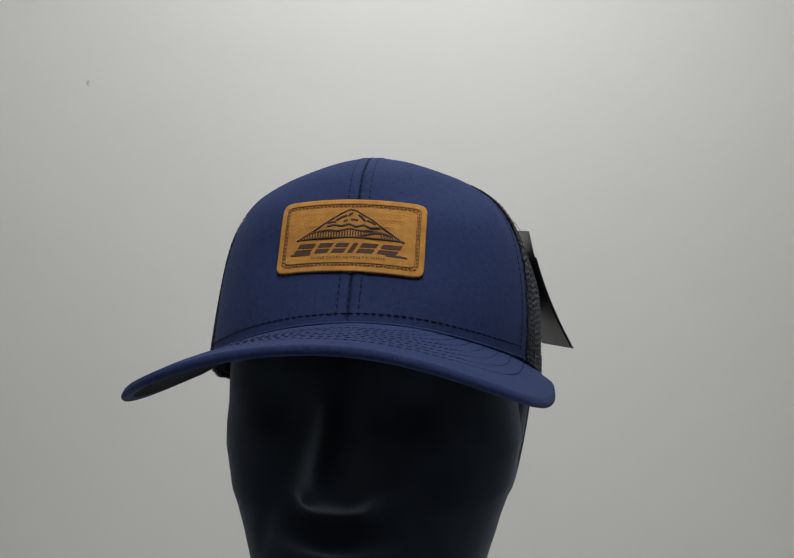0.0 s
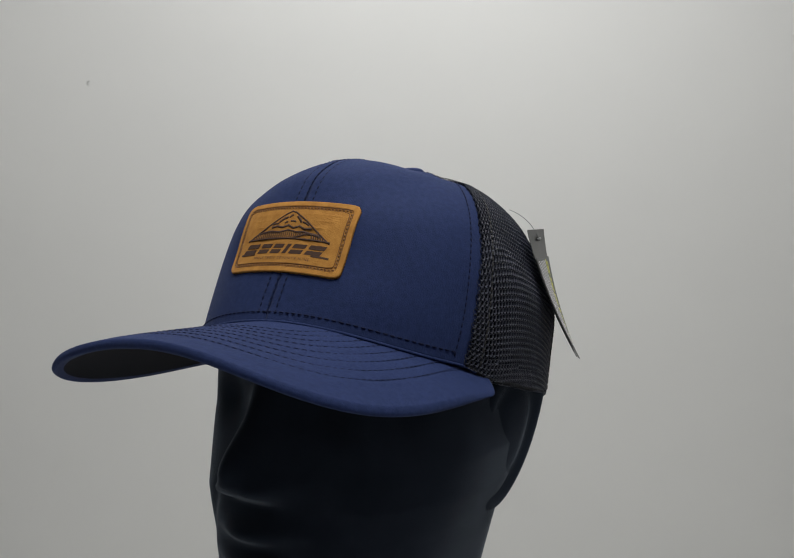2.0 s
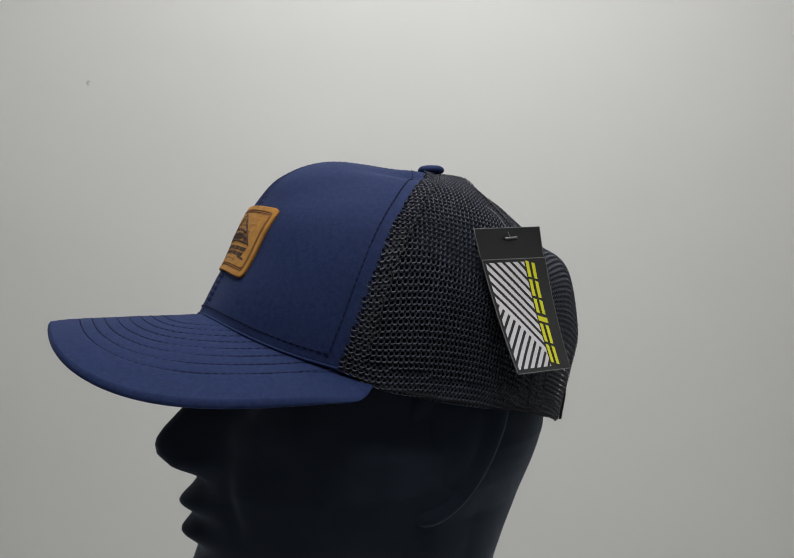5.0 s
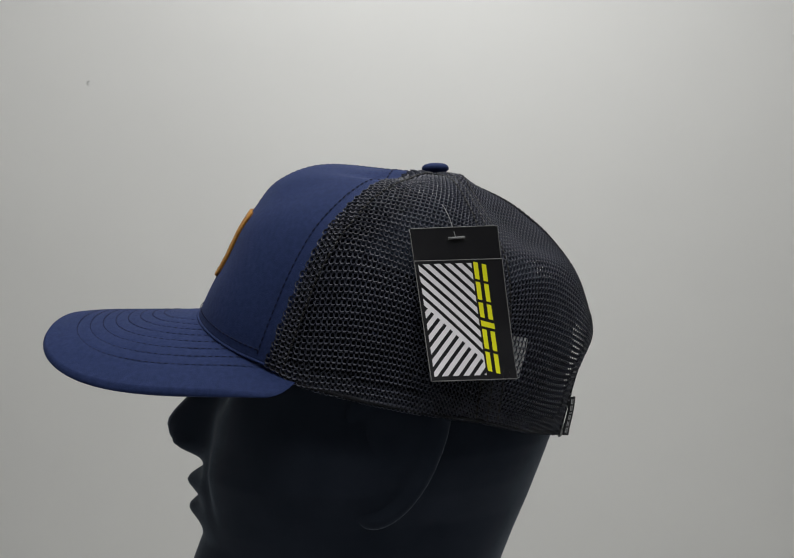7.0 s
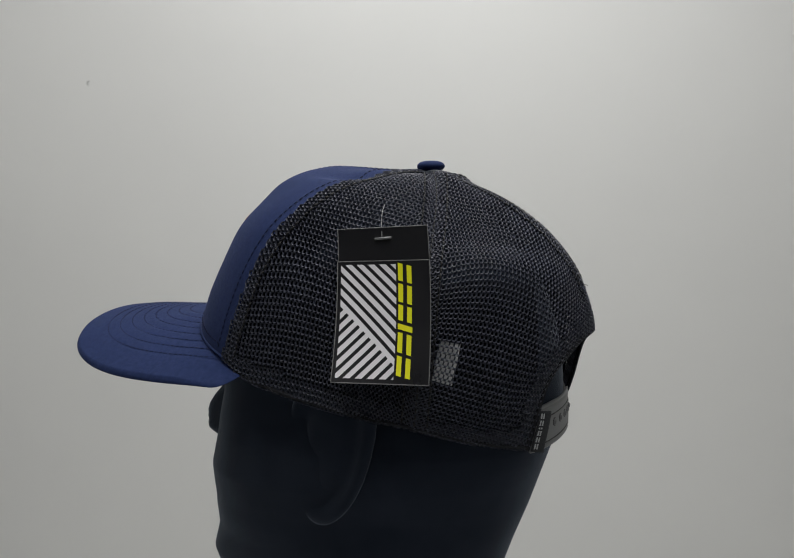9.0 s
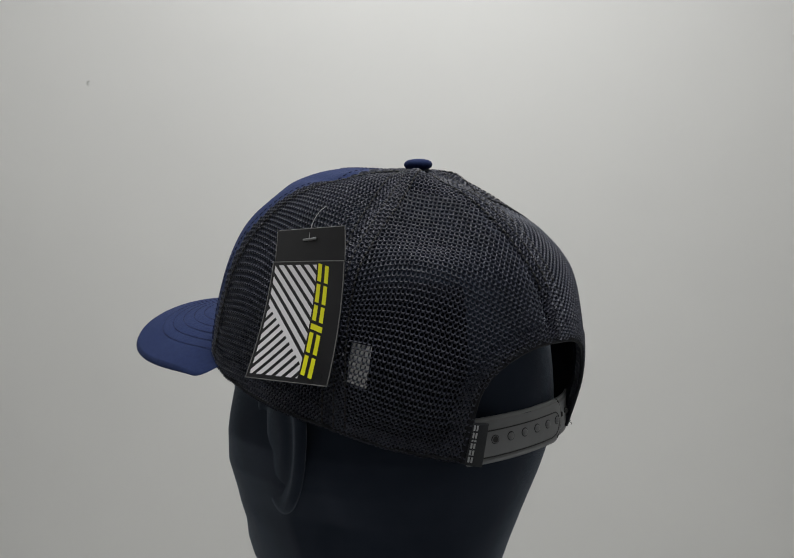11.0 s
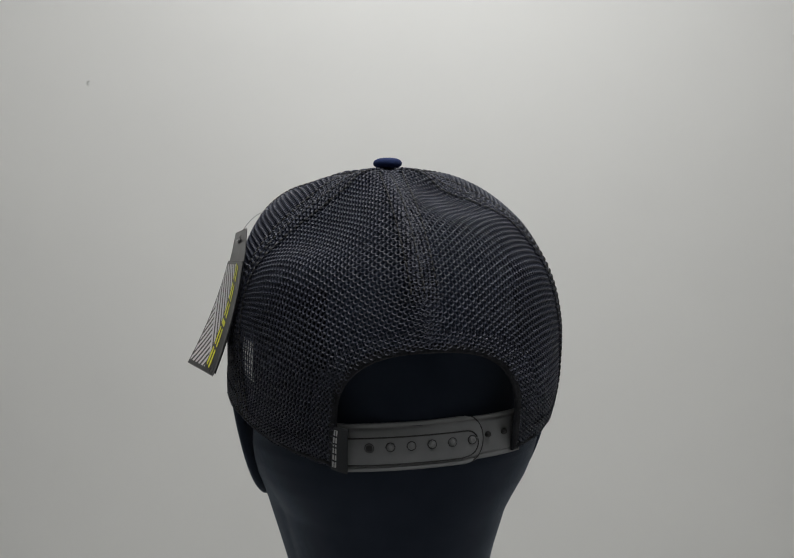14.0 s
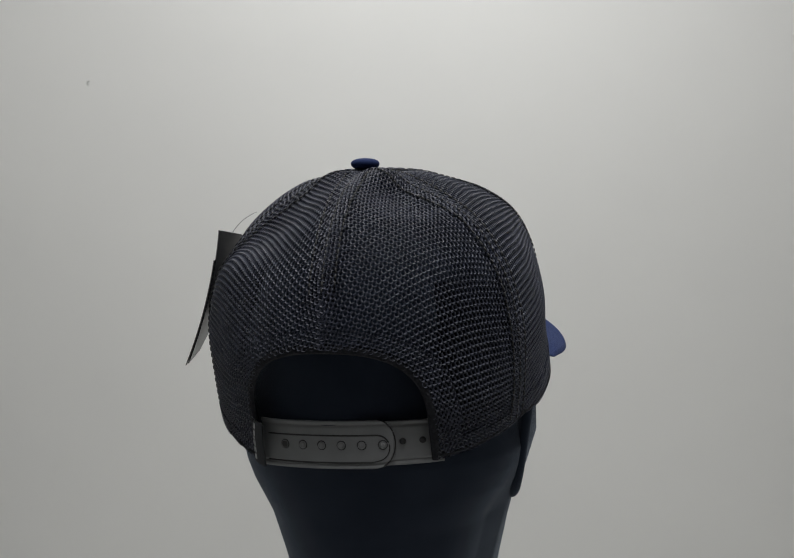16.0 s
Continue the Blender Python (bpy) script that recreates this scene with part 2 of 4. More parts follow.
AZ = np.radians(np.linspace(-180, 180, 721))
RIM = rim_radius(AZ) * spline(np.degrees(AZ), RIB_AT, RIM_PULL, (-225, RIM_PULL[7]), (225, RIM_PULL[1]))
RX, RY = BUT[0] + RIM * np.sin(AZ), BUT[1] - RIM * np.cos(AZ)
HEM_Y = [-0.05, -0.03, 0.0, 0.05, 0.09, 0.112]
HEM_P, HEM_M = [-0.0668, -0.0722, -0.0795, -0.0895, -0.1034, -0.1110], [-0.0645, -0.0755, -0.0820, -0.0885, -0.1012, -0.1052]
RZ = np.where(RY < -0.05, bill_top(RX), np.where(RX > 0, np.interp(RY, HEM_Y, HEM_P), np.interp(RY, HEM_Y, HEM_M)))
for _ in range(60):
    RZ[:-1] = 0.25 * np.roll(RZ[:-1], 1) + 0.5 * RZ[:-1] + 0.25 * np.roll(RZ[:-1], -1)
    RZ[-1] = RZ[0]


LOFT = spline(np.linspace(-180, 180, 721), RIB_AT, RIBS, (-225, RIBS[7]), (225, RIBS[1]))
LOFT = spline(np.linspace(0, 8, 161), range(9), LOFT.transpose(1, 0, 2), (-1, 2 * LOFT[:, 0] - LOFT[:, 1]),
              (9, 2 * LOFT[:, 8] - LOFT[:, 7])).transpose(1, 0, 2)      # 721 azimuths, 161 steps


def cap_point(a, v):
    a, v = np.broadcast_arrays(np.asarray(a, float), np.asarray(v, float))
    a = (a + np.pi) % (2 * np.pi) - np.pi
    r, zb = np.interp(a, AZ, RIM), np.interp(a, AZ, RZ)
    fa, fv = np.clip(np.degrees(a) * 2 + 360, 0, 719.999), np.clip(v * 160, 0, 159.999)
    i, j = fa.astype(int), fv.astype(int)
    u, w = (fa - i)[..., None], (fv - j)[..., None]
    pq = (LOFT[i, j] * (1 - u) + LOFT[i + 1, j] * u) * (1 - w) + (LOFT[i, j + 1] * (1 - u) + LOFT[i + 1, j + 1] * u) * w
    rho = r * pq[..., 0]
    return np.stack([BUT[0] + rho * np.sin(a), BUT[1] - rho * np.cos(a), zb + (TOP - zb) * pq[..., 1]], -1)


def cap_normal(a, v):
    e = 0.004
    da = cap_point(a + e, v) - cap_point(a - e, v)
    lo, hi = np.clip(np.asarray(v) - e, 0.004, 1), np.clip(np.asarray(v) + e, 0, 1)
    dv = cap_point(a, hi) - cap_point(a, lo)
    n = np.cross(dv, da)
    n /= np.maximum(np.linalg.norm(n, axis=-1, keepdims=True), 1e-9)
    return n


def front_seam(v):
    return np.radians(np.interp(v, [0, 0.35, 0.62, 0.82, 1], [66, 62.5, 54.5, 49, 44]))


def side_seam(v):
    return np.radians(np.interp(v, [0, 0.5, 1], [122, 113, 106]))


def back_seam(v):
    return np.radians(np.interp(v, [0, 1], [180, 187]))


SEAMS = {"front": front_seam, "side": side_seam, "back": back_seam}
GAP_X, GAP_W, GAP_Z, GAP_H = -0.0100, 0.0465, -0.084, 0.0378     # the arched opening over the strap


def gap_value(p):
    x, z = np.abs(p[..., 0] - GAP_X) / GAP_W, np.maximum(p[..., 2] - GAP_Z, 0) / GAP_H
    val = (x ** 2.6 + z ** 2.6) ** (1 / 2.6)
    return np.where(p[..., 1] > 0.03, val, 9.0)


cap = thing("trucker_cap", -0.11, "navy cotton trucker cap with black mesh back, on a mannequin head", "cap")


def build_front():
    for s in (1, -1):
        v = np.linspace(0.0, 1, 90)
        u = np.linspace(0, 1, 60)
        a = s * (front_seam(v)[:, None] * u[None])
        p = cap_point(a, np.broadcast_to(v[:, None], a.shape))
        n = cap_normal(a, np.broadcast_to(v[:, None], a.shape))
        # the centre seam sinks, the two felled edges beside it stand up a little
        d = np.abs(np.linalg.norm(p[:, :, :2] - p[:, :1, :2], axis=-1))
        lift = 0.0004 * np.exp(-((d - 0.004) / 0.003) ** 2) - 0.0004 * np.exp(-(d / 0.0009) ** 2)
        # slack cloth
        w = np.array([[noise.noise(Vector(q) * 28) for q in row] for row in p])
        p = p + n * (lift + 0.0006 * w)[..., None]
        panel = part("front_panel", shell(p, 0.0012, s > 0), NAVY, cap)
        rows = []
        for off in (0.0055, -0.0) if s > 0 else (0.0055,):
            vv = np.linspace(0.06, 0.985, 80)
            rad = np.linalg.norm(cap_point(0 * vv, vv)[:, :2] - np.array(BUT), axis=1)
            aa = s * off / np.maximum(rad, 0.01)
            rows.append(stitches(cap_point(aa, vv) + cap_normal(aa, vv) * 0.0002, cap_normal(aa, vv), 0.0037, 0.0026, 0.0008, 0.0004))
        vv = np.linspace(0.1, 0.99, 90)
        for off in (0.0075,):
            aa = s * (front_seam(vv) - off / np.maximum(np.linalg.norm(cap_point(front_seam(vv), vv)[:, :2] - np.array(BUT), axis=1), 0.01))
            rows.append(stitches(cap_point(aa, vv) + cap_normal(aa, vv) * 0.0003, cap_normal(aa, vv), 0.0037, 0.0026, 0.0008, 0.0004))
        aa = s * np.linspace(0.0, front_seam(1.0) - 0.03, 80)
        rows.append(stitches(cap_point(aa, 0.966) + cap_normal(aa, 0.966) * 0.0003, cap_normal(aa, 0.966), 0.0037, 0.0027, 0.0009, 0.0004))
        part("seam_stitching", join(rows), NAVY_THREAD_SHADED, panel, "navy topstitching, darkened for the shade at its stitches")


def flat_panel(first, last, sign):
    """Lays a mesh panel out flat: gives the map from cloth coordinates to azimuth and rib place, and its size."""
    v = np.linspace(0.0, 1, 121)
    a0, a1 = sign * SEAMS[first](v), sign * SEAMS[last](v)
    if first == "back":
        a0 = SEAMS["back"](v) - (2 * np.pi if sign < 0 else 0)
    if last == "back":
        a1 = SEAMS["back"](v) - (2 * np.pi if sign < 0 else 0)
    mid = (a0 + a1) / 2
    pm = cap_point(mid, v)
    arc = np.concatenate([[0], np.cumsum(np.linalg.norm(np.diff(pm, axis=0), axis=1))])
    u = np.linspace(0, 1, 41)
    q = cap_point(a0[:, None] * (1 - u) + a1[:, None] * u, np.broadcast_to(v[:, None], (121, 41)))
    half = np.linalg.norm(np.diff(q, axis=1), axis=2).sum(1) / 2

    def to_cap(x, y):
        ell = np.hypot(x, y)
        vv = np.interp(ell, arc, v)
        lat = ell * np.arctan2(x, y)
        h = np.maximum(np.interp(vv, v, half), 1e-5)
        uu = lat / h
        aa = np.interp(vv, v, mid) + uu * (np.interp(vv, v, a1) - np.interp(vv, v, a0)) / 2
        return aa, vv, uu, ell, h

    return to_cap, arc[-1], half.max()


PX, PY = 0.0024, 0.0031     # pitch of the mesh


def mesh_cells(first, last, sign, layer):
    """Knitted mesh: a rounded hole in every cell, threads standing proud. layer 1 lies doubled along the seams and hems."""
    flat, length, half = flat_panel(first, last, sign)
    nx, ny = int(half * 1.5 / PX) + 22, int(length / PY) + 12
    ix, iy = np.meshgrid(np.arange(-nx, nx + 1), np.arange(-14, ny + 1))
    ix, iy = ix.ravel(), iy.ravel()
    shift = np.where(iy % 2 == 0, 0.04, -0.04) + (0.5 if layer else 0)
    cx, cy = (ix + shift) * PX, (iy + (0.45 if layer else 0)) * PY
    lean = radians(17) if last == "back" else 0.0      # the back panels are cut on a slant
    cl, sl = math.cos(lean), math.sin(lean)

    def to_cap(x, y):
        return flat(x * cl - y * sl, np.maximum(x * sl + y * cl, 1e-4))

    a, v, u, ell, h = to_cap(cx, cy)
    pc = cap_point(a, v)
    g = gap_value(pc)
    keep = (np.abs(u) * h < h + 0.55 * PX) & (ell < length * 0.998) & (ell > 0.002) & (g > 1.0)
    if layer:
        edge = (1 - np.abs(u)) * h
        keep &= (edge < 0.0065) | (length - ell < 0.012) | (g < 1.22) | (ell < 0.012)
    cx, cy = cx[keep], cy[keep]
    # ring templates, in parts of the pitch: thread crest, its shoulder, hole edge, inner wall
    ang = np.linspace(0, 2 * np.pi, 8, endpoint=False) + np.pi / 8
    c, s = np.cos(ang), np.sin(ang)
    k = np.maximum(np.abs(c), np.abs(s))
    outer = np.stack([c / k * 0.506, s / k * 0.506], 1)
    hole = np.stack([np.sign(c) * np.abs(c) ** 0.24 * 0.325, np.sign(s) * np.abs(s) ** 0.24 * 0.308], 1)
    rings = [(outer, 0.00050), (outer * 0.58 + hole * 0.42, 0.00047), (hole, 0.00008), (hole * 1.05, -0.0005)]
    if layer:
        rings = [(r * 1.0, hgt + 0.0005) for r, hgt in rings]
    xs, ys, hs = [], [], []
    jx = np.random.uniform(-0.03, 0.03, (len(cx), 1)) * PX
    jy = np.random.uniform(-0.03, 0.03, (len(cx), 1)) * PY
    for i, (r, hgt) in enumerate(rings):
        j = 0 if i == 0 else 1
        xs.append(cx[:, None] + r[None, :, 0] * PX + j * jx)
        ys.append(cy[:, None] + r[None, :, 1] * PY + j * jy)
        top = hgt + (0.00034 * (np.abs(r[:, 1]) > 0.3) if i < 2 else 0)
        hs.append(np.broadcast_to(top, xs[-1].shape))
    x, y, hh = np.concatenate(xs, 1), np.concatenate(ys, 1), np.concatenate(hs, 1)
    a, v, u, ell, h = to_cap(x, y)
    p = cap_point(a, v) + cap_normal(a, v) * hh[..., None]
    ridge = 0.0003 * np.sin(x / 0.011) * np.sin(y / 0.013)
    p = p + cap_normal(a, v) * ridge[..., None]
    m = len(cx)
    faces = []
    for i in range(m):
        b = i * 32
        for r in range(3):
            for j in range(8):
                j2 = (j + 1) % 8
                faces.append((b + r * 8 + j, b + r * 8 + j2, b + r * 8 + 8 + j2, b + r * 8 + 8 + j))
    return p.reshape(-1, 3), faces


def build_mesh_panels():
    for first, last in (("front", "side"), ("side", "back")):
        for sign in (1, -1):
            panel = part("mesh_panel", mesh_cells(first, last, sign, 0), NYLON, cap, "black knitted nylon mesh with round holes")
            part("seam_allowance", mesh_cells(first, last, sign, 1), NYLON, panel, "doubled mesh along seams and hem")


def ribbon(curve, normal, across, width, thick):
    """A flat tape along a curve."""
    c, n, w = np.asarray(curve), np.asarray(normal), np.asarray(across)
    p = np.stack([c - w * width / 2 - n * thick * 0.4, c - w * width * 0.3 + n * thick * 0.5, c + w * width * 0.3 + n * thick * 0.5,
                  c + w * width / 2 - n * thick * 0.4], 1)
    return shell(p, thick)


def meridian_tape(fn, v0, v1, width, sign):
    v = np.linspace(v0, v1, 50)
    a = fn(v) * sign
    c, n = cap_point(a, v), cap_normal(a, v)
    t = np.gradient(c, axis=0)
    w = np.cross(n, t)
    w /= np.linalg.norm(w, axis=1, keepdims=True)
    return ribbon(c - n * 0.0013, n, w, width, 0.0006)


def gap_edge():
    """The arch of the opening on the cap's surface, from rim to rim."""
    t = np.linspace(0, np.pi, 60)
    x = GAP_X + GAP_W * np.sign(np.cos(t)) * np.abs(np.cos(t)) ** (2 / 2.6)
    z = GAP_Z + GAP_H * np.abs(np.sin(t)) ** (2 / 2.6)
    z0 = np.linspace(-0.108, GAP_Z, 10)[:-1]
    x = np.concatenate([np.full(9, GAP_X + GAP_W), x, np.full(9, GAP_X - GAP_W)])
    z = np.concatenate([z0, z, z0[::-1]])
    a = np.pi - np.arctan2(x, 0.075)
    v = np.full_like(a, 0.8)
    for _ in range(25):
        p = cap_point(a, v)
        a = np.pi - np.arctan2(x, np.maximum(p[:, 1] - BUT[1], 0.02))
        vs = np.linspace(0.3, 1.0, 141)
        zz = cap_point(a[:, None], vs[None])[..., 2]
        v = np.array([np.interp(-zi, -row, vs) for zi, row in zip(z, zz)])
    return cap_point(a, v), cap_normal(a, v)


def build_tapes():
    for fn, sign in ((front_seam, 1), (front_seam, -1), (side_seam, 1), (side_seam, -1)):
        part("seam_tape", meridian_tape(fn, 0.04, 0.995, 0.0120, sign), TAPE, cap, "black tape behind a crown seam")
    part("seam_tape", meridian_tape(back_seam, 0.04, 0.66, 0.0120, 1), TAPE, cap, "black tape behind the back seam")
    for fn, sign, v1, offs in ((side_seam, 1, 0.985, (-0.0062, 0.0, 0.0062)), (side_seam, -1, 0.985, (-0.0062, 0.0, 0.0062)),
                               (back_seam, 1, 0.64, (-0.0062, 0.0, 0.0062)), (front_seam, 1, 0.985, (0.0068,)), (front_seam, -1, 0.985, (0.0068,))):
        v = np.linspace(0.10, v1, 90)
        rows = []
        for off in offs:
            a = sign * (fn(v) + off / np.maximum(np.linalg.norm(cap_point(sign * fn(v), v)[:, :2] - np.array(BUT), axis=1), 0.01))
            rows.append(stitches(cap_point(a, v) + cap_normal(a, v) * 0.0011, cap_normal(a, v), 0.0036, 0.0029, 0.0009, 0.0006))
        part("mesh_stitching", join(rows), STRAP_DARK, cap, "black topstitching along a mesh seam", kind="stuff")
    p, n = gap_edge()
    t = np.gradient(p, axis=0)
    w = np.cross(n, t)
    w /= np.maximum(np.linalg.norm(w, axis=1, keepdims=True), 1e-6)
    part("opening_binding", ribbon(p - n * 0.0004, n, w, 0.0030, 0.0010), TAPE, cap, "black binding round the arched opening")
    # ridge of the centre back seam
    v = np.linspace(0.04, 0.64, 60)
    a = back_seam(v)
    part("back_seam", tube(cap_point(a, v) + cap_normal(a, v) * 0.0004, 0.0008, 6), TAPE, cap)
    # rim hem and the sweatband inside
    a = np.linspace(np.radians(44), np.radians(360 - 44), 140)
    ends = gap_value(cap_point(a, 1.0)) > 1.0
    k = np.where(~ends)[0]
    for run in (a[:k[0]], a[k[-1] + 1:]):
        part("rim_hem", tube(cap_point(run, 0.992), 0.0013, 6), TAPE, cap, "black rolled hem")
    a = np.linspace(np.radians(-139.2), np.radians(152), 150)
    v = np.linspace(0.64, 0.985, 8)
    p = cap_point(a[None], v[:, None]) - cap_normal(a[None] + 0 * v[:, None], v[:, None] + 0 * a[None]) * 0.0035
    part("sweatband", shell(p, 0.0015, True), UNDER, cap, "black sweatband inside the rim")


def build_button():
    t = np.linspace(0, np.pi, 18)
    r, z = 0.0083 * np.abs(np.sin(t)) ** 0.62, 0.0031 * np.cos(t)
    ph = np.linspace(0, 2 * np.pi, 36, endpoint=False)
    p = np.stack([BUT[0] + r[:, None] * np.cos(ph), BUT[1] + 0.001 + r[:, None] * np.sin(ph), TOP + 0.0031 + z[:, None] + 0 * ph], -1)
    part("button", (p.reshape(-1, 3), grid_faces(18, 36, True)), NAVY, cap, "navy cloth-covered button on the crown")


# ---------------------------------------------------------------- bill
BCY, BAX, BAY = -0.0472, 0.1007, 0.1428
ROWS = [0.0145 + 0.0062 * i for i in range(8)]


def bill_plan(f, d):
    ax, ay = BAX - d, BAY - d
    n = 3.82
    c, s = np.cos(f), np.sin(f)
    k = (np.abs(c / ax) ** n + np.abs(s / ay) ** n) ** (-1 / n)
    return BCX + k * c + np.where(c < 0, 0.0045, 0.0) * np.exp(-(s / 0.38) ** 2), BCY - k * s


def bill_point(f, d, groove=True):
    x, y = bill_plan(f, d)
    z = bill_top(x)
    z = z - 0.0025 * np.clip((-y - 0.165) / 0.04, 0, 1) ** 2
    if groove:
        for r in ROWS:
            z = z - 0.00022 * np.exp(-((d - r) / 0.0008) ** 2)
    return np.stack([x, y, z], -1)


def inside_crown(x, y):
    return (np.abs(x) / np.where(x > 0, RIM_P, RIM_M)) ** 2.3 + (np.abs(np.minimum(y, 0)) / RIM_F) ** 2.3


def bill_reach(f, limit=0.86):
    lo, hi = np.zeros_like(f), np.full_like(f, 0.098)
    for _ in range(30):
        mid = (lo + hi) / 2
        x, y = bill_plan(f, mid)
        out = inside_crown(x, y) > limit
        lo, hi = np.where(out, mid, lo), np.where(out, hi, mid)
    return lo


def build_bill():
    f = np.linspace(np.radians(-3.5), np.radians(183.5), 160)
    reach = bill_reach(f)
    start = 0.0105 * np.clip((np.radians(5.5) - np.minimum(f, np.pi - f)) / np.radians(9), 0, 1) ** 2
    reach = np.maximum(reach, start + 0.001)
    w = np.linspace(0, 1, 110)
    d = start[None] + w[:, None] * (reach - start)[None]
    # upper side with a rounded lip, then the underside
    d0 = np.maximum(d, 0)
    top = bill_point(np.broadcast_to(f, d.shape), d0)
    wob = np.array([[noise.noise(Vector(q) * 35) for q in row] for row in top])
    top[..., 2] += 0.0005 * wob * np.clip((d - start) / 0.01, 0, 1)
    thick = 0.0045
    taper = np.clip(1 - np.minimum(f, np.pi - f) / np.radians(24), 0, 1) ** 1.5
    top[..., 2] -= 0.0036 * taper
    lip = []
    for k in np.linspace(0.15, 0.95, 6):
        e = bill_point(f, start - 0.0012 * math.sin(math.pi * k), False)
        e[:, 2] -= thick * k + 0.0036 * taper * (1 - k)
        lip.append(e)
    turned = [bill_point(f, np.minimum(start + e, reach), False) - np.array([0, 0, thick]) for e in (0.0008, 0.0022, 0.0034)]
    p = np.concatenate([top[::-1], np.array(lip), np.array(turned)], 0)
    bill = part("bill", (p.reshape(-1, 3), [q[::-1] for q in grid_faces(len(p), 160)]), NAVY, cap, "curved navy cotton bill with rows of stitching")
    low = bill_point(np.broadcast_to(f, d.shape), np.maximum(d, np.minimum(start + 0.0030, reach)), False)
    low[..., 2] -= thick - 0.0003
    q = low[::3]
    part("underside", (q.reshape(-1, 3), [k[::-1] for k in grid_faces(len(q), 160)]), UNDER, bill, "dark cloth underside")
    made = []
    for r in ROWS:
        ff = np.linspace(np.radians(2), np.radians(178), 400)
        x, y = bill_plan(ff, r)
        ok = inside_crown(x, y) > 1.03
        if ok.sum() < 5:
            continue
        c = bill_point(ff[ok], np.full(ok.sum(), r))
        out = np.tile([0, 0, 1.0], (len(c), 1))
        gaps = np.where(np.linalg.norm(np.diff(c, axis=0), axis=1) > 0.01)[0]
        for run in np.split(np.arange(len(c)), gaps + 1):
            if len(run) > 4:
                made.append(stitches(c[run] + np.array([0, 0, 0.0001]), out[run], 0.0037, 0.0026, 0.0006, 0.0003))
    part("bill_stitching", join(made), NAVY_THREAD_SHADED, bill, "rows of navy topstitching, darkened for the shade at each stitch", kind="stuff")
    # piped fold where crown meets bill
    a = np.linspace(-front_seam(1.0) - 0.05, front_seam(1.0) + 0.05, 90)
    c = cap_point(a, 0.997) + cap_normal(a, 0.997) * 0.0001
    part("crown_fold", tube(c, 0.0008, 8), NAVY, cap, "turned navy fold above the bill")


# ---------------------------------------------------------------- leather patch
PW, PH = 0.0760, 0.0405


def front_solve(x, z):
    """Azimuth and rib place on the front panels for given x and height."""
    x, z = np.asarray(x, float), np.asarray(z, float)
    vs = np.linspace(0.3, 1.0, 201)
    a = x / 0.12
    v = np.zeros_like(x)
    for _ in range(14):
        zz = cap_point(a[..., None], vs)[..., 2]
        v = np.array([np.interp(-zi, -row, vs) for zi, row in zip(z.ravel(), zz.reshape(-1, 201))]).reshape(z.shape)
        p = cap_point(a, v)
        rad = np.hypot(p[..., 0], p[..., 1] - BUT[1])
        a = np.arcsin(np.clip(x / rad, -0.99, 0.99))
    return a, v


PGX, PGY = np.linspace(-0.5, 0.5, 41), np.linspace(-0.5, 0.5, 25)
GX, GY = np.meshgrid(PGX, PGY)
PZ = 0.0072 + GY * 0.0368 - 0.0030 * (2 * GX) ** 2 - 0.0010 * 2 * GX
PA, PV = front_solve(-0.0025 + GX * PW, PZ)
PPT = cap_point(PA, PV)
PNM = cap_normal(PA, PV)


def on_patch(x, y, h):
    """A point on the patch; x and y from -0.5 to 0.5, h in working units above the cloth."""
    x, y = np.asarray(x, float), np.asarray(y, float)
    fx, fy = np.clip((x + 0.5) * 40, 0, 39.999), np.clip((y + 0.5) * 24, 0, 23.999)
    i, j = fx.astype(int), fy.astype(int)
    u, w = (fx - i)[..., None], (fy - j)[..., None]
    mix = lambda g: (g[j, i] * (1 - u) + g[j, i + 1] * u) * (1 - w) + (g[j + 1, i] * (1 - u) + g[j + 1, i + 1] * u) * w
    n = mix(PNM)
    n = n / np.linalg.norm(n, axis=-1, keepdims=True)
    return mix(PPT) + n * np.asarray(h, float)[..., None]


def round_rect(t, w, h, r):
    """Points round a rectangle with rounded corners, t from 0 to 1."""
    c, s = np.cos(2 * np.pi * t), np.sin(2 * np.pi * t)
    pts = []
    for ci, si in zip(c, s):
        x, y = ci, si
        k = 1 / max(abs(x) / (w / 2), abs(y) / (h / 2))
        x, y = x * k, y * k
        ex, ey = abs(x) - (w / 2 - r), abs(y) - (h / 2 - r)
        if ex > 0 and ey > 0:
            m = math.hypot(ex, ey)
            ex, ey = ex / m * r, ey / m * r
            x, y = math.copysign(w / 2 - r + ex, x), math.copysign(h / 2 - r + ey, y)
        pts.append((x, y))
    return np.array(pts)


def patch_line(points, width, h0, h1):
    """A flat bar along points given in the patch's own units (fractions of its size)."""
    q = np.array(points, float)
    n = max(2, int(len(q)))
    seg = np.gradient(q * np.array([PW, PH]), axis=0)
    seg /= np.maximum(np.linalg.norm(seg, axis=1, keepdims=True), 1e-9)
    nrm = np.stack([-seg[:, 1] / PW, seg[:, 0] / PH], 1) * width / 2
    l, r = q - nrm, q + nrm
    rows = [(l, h0), (l, h1), (r, h1), (r, h0)]
    p = np.stack([on_patch(e[:, 0], e[:, 1], np.full(n, hh)) for e, hh in rows], 1)
    return p.reshape(-1, 3), grid_faces(n, 4)


